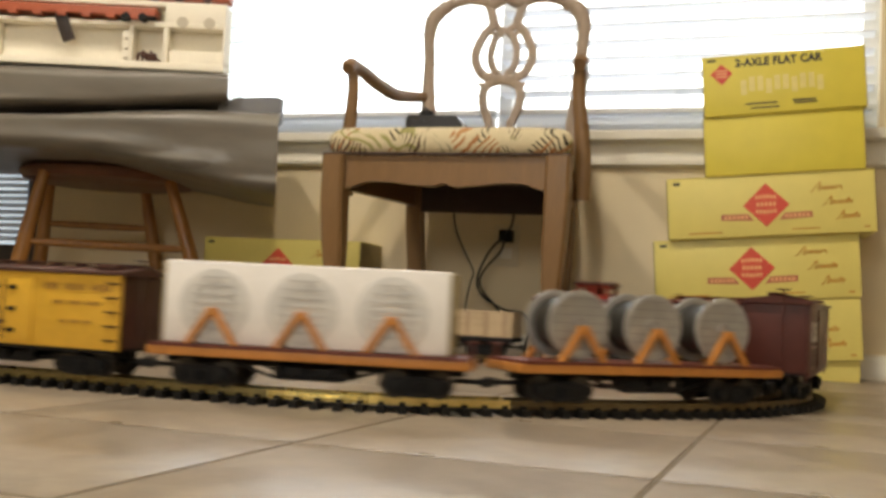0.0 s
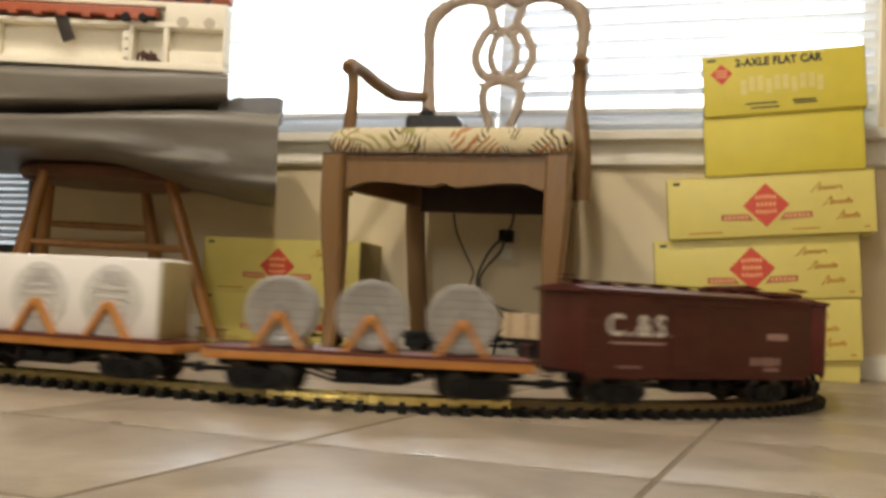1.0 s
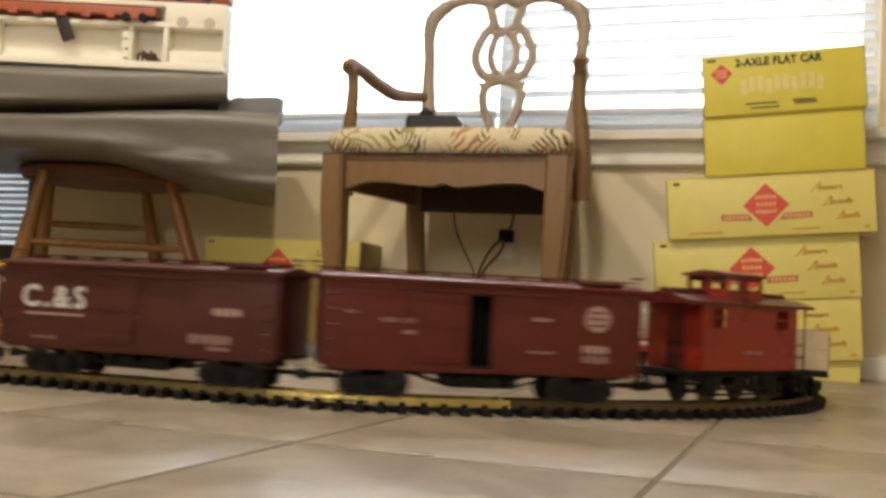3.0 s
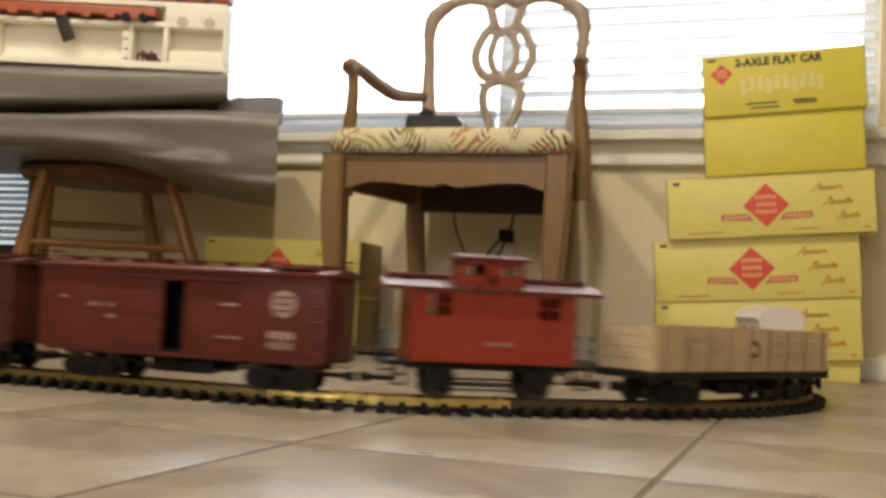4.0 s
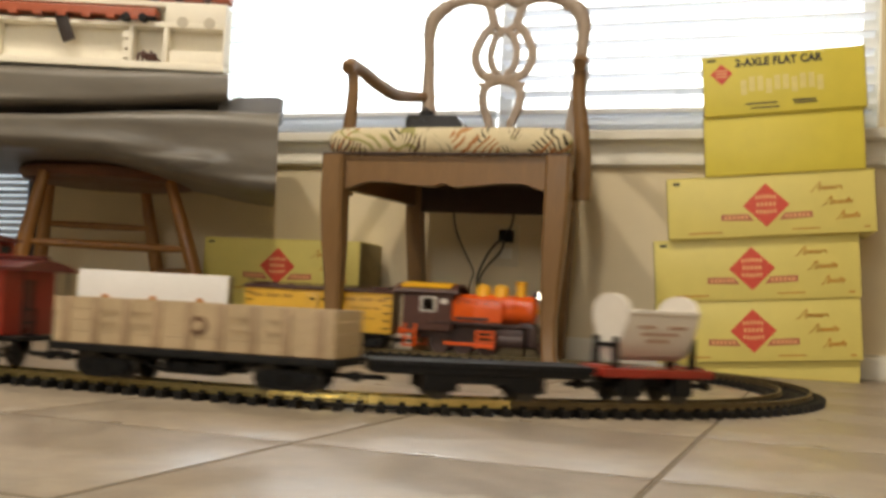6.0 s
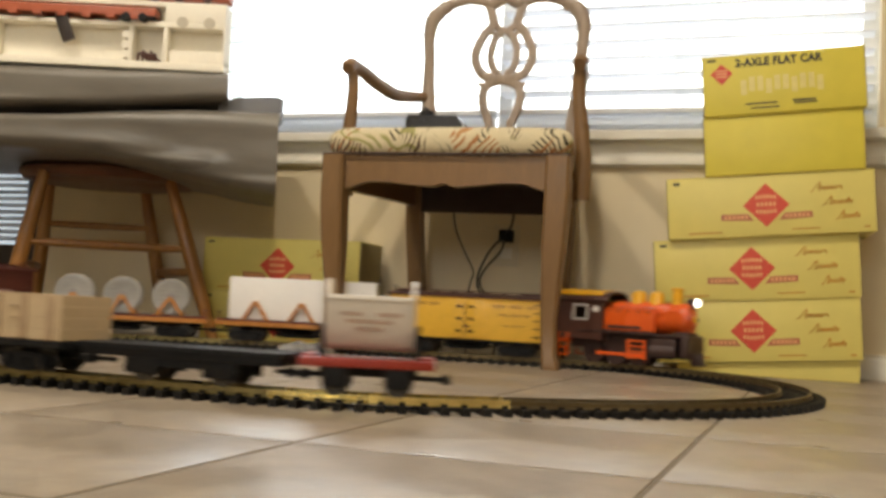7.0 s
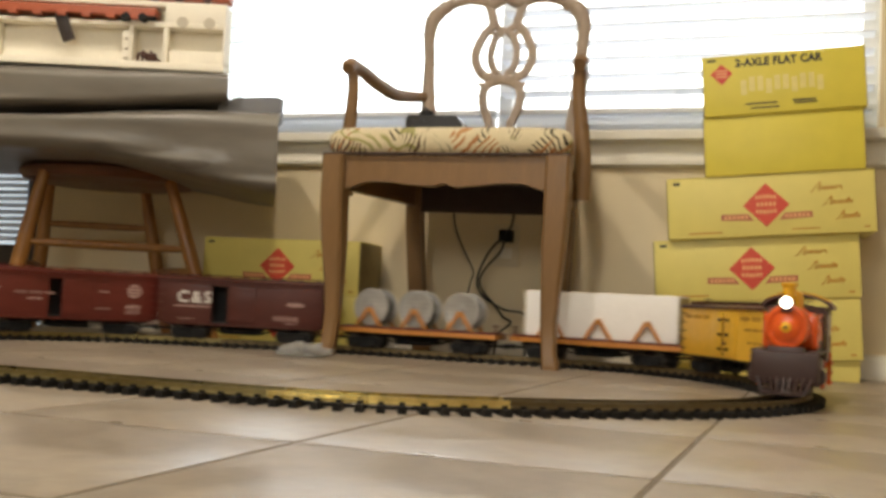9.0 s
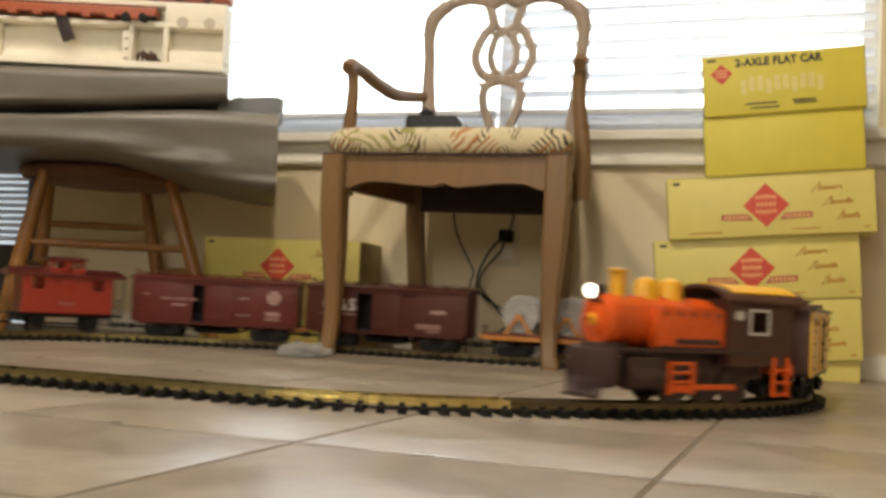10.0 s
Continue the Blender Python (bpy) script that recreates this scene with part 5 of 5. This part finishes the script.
def printed_face(t, x0, x1, z0, z1, y=0.0):
    """The makers' print of the long cartons: diamond, ribbon, script bars."""
    L, H = x1 - x0, z1 - z0
    cx, cz = x0 + L * 0.485, z0 + H * 0.50
    d = part("diamond", prism([(cx - 0.051, cz), (cx, cz - 0.050), (cx + 0.051, cz), (cx, cz + 0.050)], y - 0.0010, y - 0.0002), M["inkred"], t, "red diamond emblem")
    bm = bmesh.new()
    for i in range(6):
        add_box(bm, cx - 0.020 + i * 0.008, y - 0.0014, cz + 0.020 - abs(i - 2.5) * 0.0008, 0.0052, 0.0006, 0.0085)
    for i in range(5):
        add_box(bm, cx - 0.018 + i * 0.009, y - 0.0014, cz + 0.002, 0.0058, 0.0006, 0.009)
    for i in range(6):
        add_box(bm, cx - 0.020 + i * 0.008, y - 0.0014, cz - 0.016 + abs(i - 2.5) * 0.0008, 0.0052, 0.0006, 0.0085)
    part("emblem_print", bm, M["inkpink"], d)
    for s in (-1, 1):
        a, b = cx + s * 0.028, cx + s * 0.100
        pts = [(a, z0 + H * 0.255), (b, z0 + H * 0.275), (b, z0 + H * 0.375), (a + s * 0.012, z0 + H * 0.365)]
        rb = part("ribbon", prism(pts if s > 0 else pts[::-1], y - 0.0007, y - 0.0002), M["inkpurple"], t, "rust red ribbon print")
        bm = bmesh.new()
        for i in range(6):
            add_box(bm, cx + s * (0.044 + i * 0.0092), y - 0.0012, z0 + H * 0.318, 0.006, 0.0006, 0.0075)
        part("ribbon_print", bm, M["inkpink"], rb)
    bm = bmesh.new()
    for dx, dz, w in ((0.785, 0.735, 0.068), (0.835, 0.505, 0.064), (0.880, 0.27, 0.050)):
        x, z = x0 + L * dx, z0 + H * dz
        pts = [(x - w * 0.60, z - 0.008), (x - w * 0.48, z - 0.004), (x - w * 0.30, z + 0.012), (x - w * 0.26, z + 0.010), (x - w * 0.32, z - 0.005)]
        n = round(w / 0.0052)
        for i in range(n):
            pts.append((x - w * 0.28 + w * 0.72 * (i + 0.5) / n, z + (0.0035 if i % 2 else -0.0050) + (0.005 if i == n - 3 else 0)))
        add_tube(bm, [(a, y - 0.0006, b) for a, b in smooth_path_2d(pts)], 0.0016, 5, flat=0.6)
    part("script_print", bm, M["inkbrown"], t, "brown script print")
    bars(t, [(x0 + 0.022, z1 - 0.013, 0.016, 0.006)], y - 0.0006, M["inkblack"])
    bars(t, [(x0 + 0.085, z0 + 0.012, 0.075, 0.0035), (x1 - 0.15, z0 + 0.014, 0.06, 0.0030), (x1 - 0.02, z0 + 0.013, 0.012, 0.004)], y - 0.0006, M["inkbrown"])


def carton(label, m, x0, x1, h, depth, mat, printed=True):
    t = thing("carton", label, "box", m, "yellow cartons")
    bm = box((x0 + x1) / 2, depth / 2, h / 2, x1 - x0, depth, h - 0.001, 0.002)
    part("body", bm, mat, t)
    # lid: a slip line along the top and tucked end flaps
    bm = box((x0 + x1) / 2, depth / 2, h - 0.0007, x1 - x0 + 0.002, depth + 0.002, 0.0025, 0.0008)
    part("lid_edge", bm, mat, t)
    # end flaps of the yellow card, shade put into their darker colours
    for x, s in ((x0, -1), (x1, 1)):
        part("end_flap", box(x + s * 0.001, depth / 2, h / 2, 0.002, depth - 0.008, h - 0.008), M["cartonshade"] if s < 0 else M["kraft_and_shade"], t, "tucked end flap with shade put into its colour")
    if printed:
        printed_face(t, x0, x1, 0, h)
    return t


def cartons():
    yaw, lean = math.degrees(-0.2737), math.degrees(-0.0742)
    base = Matrix.Translation((0.7372, 2.404, 0.035)) @ pose(0, 0, 0, 0, 0, yaw) @ pose(0, 0, 0, 0, lean, 0)
    z = 0.0
    rows = ((0.1422, -0.2359, 0.2172, 0.018), (0.1443, -0.2339, 0.2201, 0.013), (0.1423, -0.1974, 0.2571, -0.004))
    for k, (h, a, b, y) in enumerate(rows):
        carton("long yellow train carton with a red diamond print", base @ pose(0, y, z, 0, 0, 0), a, b, h, 0.225, M["carton"])
        z += h
    carton("plain deep yellow carton turned back to front", base @ pose(0, -0.010, z), -0.108, 0.2397, 0.1381, 0.20, M["cartondeep"], False)
    z += 0.1381
    t = carton("deep yellow carton printed with flat car title", base @ pose(0, -0.018, z), -0.1052, 0.2472, 0.1391, 0.20, M["cartondeep"], False)
    lettering("2-AXLE FLAT CAR", 0.0225, Matrix.Translation((0.062, -0.0008, 0.120)) @ FRONT @ Matrix.Diagonal((1.0, 1.12, 1, 1)), M["inkblack"], t, bold=0.0010, spread=1.06)
    d = part("diamond", prism([(-0.088, 0.098), (-0.0635, 0.072), (-0.039, 0.098), (-0.0635, 0.121)], -0.0010, -0.0002), M["inkred"], t, "small red diamond emblem")
    bm = bmesh.new()
    for z2 in (0.091, 0.098, 0.105):
        add_box(bm, -0.0635, -0.0014, z2, 0.026, 0.0006, 0.003)
    part("emblem_print", bm, M["inkpink"], d)
    bars(t, [(0.068 + (i - 4.5) * 0.0185, 0.066 + (0.004 if i % 3 else -0.003), 0.013, 0.034) for i in range(10)], -0.0007, M["inksilver"])
    bars(t, [(0.022, 0.024, 0.070, 0.0035), (0.030, 0.014, 0.062, 0.0035), (0.115, 0.026, 0.050, 0.0035), (0.118, 0.020, 0.050, 0.0035)], -0.0007, M["inkblack"])
    bars(t, [(-0.085, 0.130, 0.020, 0.005)], -0.0007, M["inkblack"])
    # crushed low carton under the stack: its top follows the lean
    c = thing("carton", "low crushed yellow carton under the stack", "box", Matrix.Translation((0.7372, 2.404, 0)) @ pose(0, 0, 0, 0, 0, yaw), "yellow cartons")
    bm = prism([(-0.19, 0.0), (0.212, 0.0), (0.212, 0.0498), (-0.19, 0.0200)], 0.030, 0.225)
    bmesh.ops.bevel(bm, geom=list(bm.edges), offset=0.0015, segments=1, affect="EDGES")
    part("body", bm, M["carton"], c)
    # right end of the low carton, painted dark for its shade
    part("lid_edge", box(0.213, 0.128, 0.024, 0.002, 0.18, 0.036), M["cartonshade"], c)
    # two more cartons against the wall
    yl = math.degrees(-0.2549)
    for k, z0 in enumerate((0.0, 0.1365)):
        carton("long yellow train carton by the wall", Matrix.Translation((-0.6573, 2.9183, z0)) @ pose(0, 0, 0, 0, 0, yl) @ pose(-0.004 * k, -0.005 + 0.006 * k, 0), 0, 0.455, 0.1360 if k == 0 else 0.148, 0.185, M["carton"])


cartons()


# ---- stool with the grey vinyl mats and the foam tray ----
def stool():
    s = thing("stool", "low wooden stool with splayed legs and rungs", "stool", pose(-0.87, 2.93, 0, 0, 0, 0))
    legs = [((-0.197, -0.140, 0.432), (-0.272, -0.185, 0.0)), ((0.117, -0.070, 0.432), (0.269, -0.100, 0.0)), ((-0.305, 0.190, 0.432), (-0.342, 0.215, 0.0)), ((-0.035, 0.235, 0.432), (0.050, 0.255, 0.0))]
    for a, b in legs:
        a, b = Vector(a), Vector(b)
        bm = bmesh.new()
        prof = (0.015, 0.017, 0.0195, 0.0205, 0.0205, 0.019, 0.017, 0.015)
        add_tube(bm, [b.lerp(a, i / 7) for i in range(8)], prof, 14)
        part("leg", bm, M["oak"], s, "honey oak turned leg")
    def between(i, j, f, r=0.012):
        p, q = [Vector(legs[k][1]).lerp(Vector(legs[k][0]), f) for k in (i, j)]
        bm = bmesh.new()
        add_tube(bm, [p.lerp(q, k / 6) for k in range(7)], [r * 0.75, r, r * 1.08, r * 1.12, r * 1.08, r, r * 0.75], 10)
        part("rung", bm, M["oak"], s)
    between(0, 1, 0.56, 0.0115)
    between(2, 3, 0.72, 0.010)
    between(0, 2, 0.42)
    between(1, 3, 0.42)
    bm = bmesh.new()
    add_lathe(bm, [(0.220, 0.416), (0.250, 0.422), (0.262, 0.436), (0.262, 0.446), (0.252, 0.456), (0.22, 0.460), (0.10, 0.457), (0, 0.456)], (0, 0, 0), "z", 40)
    sq = part("seat", bm, M["stoolseat"], s, "reddish brown round seat")
    sq.matrix_basis = pose(-0.075, 0.045, 0) @ Matrix.Diagonal((0.95, 0.86, 1, 1))


stool()


def vinyl_mats():
    """A long folded mat on the stool, a second roll on it: rounded cross-sections that sag along their length."""
    def loft(sections, material, name, label):
        bm = bmesh.new()
        rings = [[bm.verts.new(p) for p in sec] for sec in sections]
        n = len(rings[0])
        for a, b in zip(rings, rings[1:]):
            for i in range(n):
                bm.faces.new((a[i], a[(i + 1) % n], b[(i + 1) % n], b[i]))
        bm.faces.new(rings[0][::-1])
        bm.faces.new(rings[-1])
        return solid(name, bm, material, label, "mat")
    def section(x, yf, yb, zb, zt, seed, dx=0.0):
        out = []
        n = 72
        for i in range(n):
            a = 2 * math.pi * i / n
            cy, cz = math.cos(a), math.sin(a)
            py = math.copysign(abs(cy) ** 0.22, cy)
            pz = math.copysign(abs(cz) ** 0.42, cz)
            y = (yf + yb) / 2 + py * (yb - yf) / 2
            z = (zb + zt) / 2 + pz * (zt - zb) / 2
            w = noise.noise(Vector((x * 2.2, z * 14, seed))) * 0.012 + noise.noise(Vector((x * 0.8, z * 38, seed + 4))) * 0.010 + noise.noise(Vector((x * 5, z * 22, seed + 9))) * 0.004
            out.append((x - 0.17 * (y - 2.56), y - w, z + w * 0.5))
        return out
    def wall_y(x):
        return 2.83 + (0.1047 - x) * 0.363
    X = [-1.75 + (1.75 - 0.415) * i / 40 for i in range(41)]
    def lerp(tab, x):
        for (a, p), (b, q) in zip(tab, tab[1:]):
            if x <= b:
                return p + (q - p) * max(0, (x - a)) / (b - a)
        return tab[-1][1]
    bot = [(-1.75, 0.464), (-1.12, 0.462), (-0.85, 0.460), (-0.64, 0.418), (-0.50, 0.388), (-0.41, 0.376)]
    top = [(-1.75, 0.52), (-1.10, 0.545), (-0.80, 0.572), (-0.55, 0.588), (-0.41, 0.590)]
    secs = [section(x, 2.56, wall_y(x), lerp(bot, x), lerp(top, x), 1.0) for x in X]
    loft(secs, M["vinyl"], "vinyl_mat", "thick folded grey vinyl mat draped over the stool")
    X2 = [-1.75 + (1.75 - 0.545) * i / 40 for i in range(41)]
    bot2 = [(-1.75, 0.545), (-1.12, 0.558), (-0.80, 0.582), (-0.55, 0.602)]
    top2 = [(-1.75, 0.668), (-0.54, 0.668)]
    secs = [section(x, 2.545, wall_y(x) - 0.02, lerp(bot2, x), lerp(top2, x), 7.0) for x in X2]
    loft(secs, M["vinyl"], "vinyl_mat", "second grey vinyl mat folded on top of another")
    bm = bmesh.new()
    add_prism(bm, [(-0.58, 0.560), (-0.424, 0.560), (-0.420, 0.622), (-0.432, 0.630), (-0.53, 0.622), (-0.58, 0.606)], 2.62, 2.66)
    bmesh.ops.bevel(bm, geom=list(bm.edges), offset=0.003, segments=2, affect="EDGES")
    solid("vinyl_flap", bm, M["vinylflap"], "pale turned-up flap of a vinyl mat", "mat")


vinyl_mats()


def foam_tray():
    """Packing tray on its edge: a foam block with real recesses, holding red car bodies."""
    W, H, D, back = 0.80, 0.168, 0.07, 0.025
    t = thing("foam_tray", "cream foam packing tray with red train bodies", "packaging", pose(-0.560, 2.56, 0.6705, 0, 0, 0))
    bm = bmesh.new()
    add_box(bm, -W / 2, D - back / 2, H / 2, W, back, H, 0.002)
    def blk(x0, x1, z0, z1, y0=0.0):
        add_box(bm, (x0 + x1) / 2, (y0 + D - back) / 2, (z0 + z1) / 2, x1 - x0, D - back - y0, z1 - z0, 0.0025)
    blk(-W, 0, 0, 0.018)
    blk(-0.237, -0.226, 0.018, 0.104)
    blk(-0.152, -0.140, 0.018, 0.104)
    blk(-0.140, -0.006, 0.018, 0.050, 0.012)
    blk(-0.006, 0.0, 0.018, 0.110)
    blk(-0.237, 0.0, 0.104, 0.118)
    blk(-0.150, 0.0, 0.118, H)
    blk(-W, -0.237, 0.104, 0.114)
    blk(-W, -0.150, 0.155, H)
    blk(-W, -0.56, 0.018, 0.104)
    for z in (0.034, 0.058, 0.082):
        add_cyl(bm, (-0.243, 0.022, z), 0.010, 0.044, "y", 12)
    body = part("tray", bm, M["foambox"], t)
    # flat discs on the face, darkened as if they were recessed
    for x in (-0.106, -0.040):
        part("notch", cyl((x, -0.0005, 0.118), 0.014, 0.003, "y", 20), M["notch"], t, "flat disc painted as the shade of a round notch")
    # red car body in the upper recess, with dark trucks, and a strap
    bm = bmesh.new()
    add_box(bm, -0.42, 0.012, 0.137, 0.50, 0.05, 0.022, 0.004)
    for i in range(8):
        add_box(bm, -0.64 + i * 0.06, 0.0, 0.124, 0.022, 0.03, 0.012, 0.003)
    part("car_body", bm, M["fadedred"], t, "red toy car body in foam")
    bm = bmesh.new()
    add_box(bm, -0.215, 0.008, 0.128, 0.085, 0.04, 0.020, 0.004)
    add_cyl(bm, (-0.24, -0.006, 0.122), 0.010, 0.03, "y", 14)
    add_cyl(bm, (-0.20, -0.006, 0.122), 0.010, 0.03, "y", 14)
    part("truck", bm, M["black"], t, "dark toy truck")
    bm = bmesh.new()
    add_tube(bm, [(-0.405, -0.004, 0.140), (-0.402, -0.006, 0.118), (-0.395, -0.003, 0.095), (-0.382, 0.004, 0.060)], 0.016, 8, flat=0.18, up=(0, 1, 0))
    part("strap", bm, M["strap"], t, "dark strap")
    bm = bmesh.new()
    for k in range(5):
        add_tube(bm, smooth_path([(-0.220 + k * 0.012, 0.03, 0.020), (-0.212 + k * 0.010, 0.012, 0.038 + 0.006 * (k % 2)), (-0.196 + k * 0.006, 0.010, 0.030), (-0.185 + k * 0.006, 0.02, 0.020)], 4), 0.004, 6)
    part("coil", bm, M["brown"], t, "small dark coiled parts")
    # a second red body on the tray's upper edge
    b = thing("toy_car_body", "red toy car body lying on the foam tray", "model train car", pose(-0.70, 2.59, 0.8387))
    bm = box(0.04, 0, 0.028, 0.21, 0.05, 0.04, 0.004)
    part("body", bm, M["fadedred"], b)
    for x in (-0.04, 0.02, 0.09):
        part("wheel", cyl((x, -0.022, 0.012), 0.012, 0.012, "y", 18, bevel=0.002), M["brown"], b)


foam_tray()


def plastic_bag():
    """Crumpled film: sharp facets round a flat, ragged heap."""
    bm = bmesh.new()
    bmesh.ops.create_icosphere(bm, subdivisions=4, radius=1.0)
    for v in bm.verts:
        n = v.co.normalized()
        k = 1 + 0.50 * noise.noise(n * 2.3) + 0.40 * noise.noise(n * 5.0 + Vector((3, 1, 2))) + 0.25 * noise.noise(n * 13.0)
        v.co = Vector((n.x * 0.050 * k, n.y * 0.032 * k, max(0.0008, 0.012 + n.z * 0.017 * k)))
    ob = new("plastic_bag", mesh_of("plastic_bag", bm, M["bag"], smooth=False))
    ob.matrix_basis = pose(-0.293, 2.325, 0.0005, 0, 0, -8)
    tagged(ob, "crumpled clear plastic bag on the floor", "bag")


plastic_bag()

# ---- floor tiles, one by one ----
def tiles():
    size, gap = 0.3315, 0.0055
    tm = mesh_of("tile", box(0, 0, -0.003, size - gap, size - gap, 0.006, 0.0015), M["tile"])
    inv = WM.inverted()
    o = inv @ Vector((-0.4392, 1.0971, 0))
    u0, n0 = o.x % size, o.y % size
    i = math.floor((ROOM_L - u0) / size)
    while u0 + i * size < ROOM_R:
        j = math.floor((ROOM_S - n0) / size)
        while n0 + j * size < 0:
            a, b = max(u0 + i * size, ROOM_L), min(u0 + (i + 1) * size, ROOM_R)
            c, d = max(n0 + j * size, ROOM_S), min(n0 + (j + 1) * size, 0)
            if b - a > 0.02 and d - c > 0.02:
                ob = part("tile", tm, M["tile"], floor_ob, m=pose((a + b) / 2, (c + d) / 2, 0))
                ob.scale = ((b - a - gap) / (size - gap), (d - c - gap) / (size - gap), 1)
            j += 1
        i += 1


tiles()
motions()
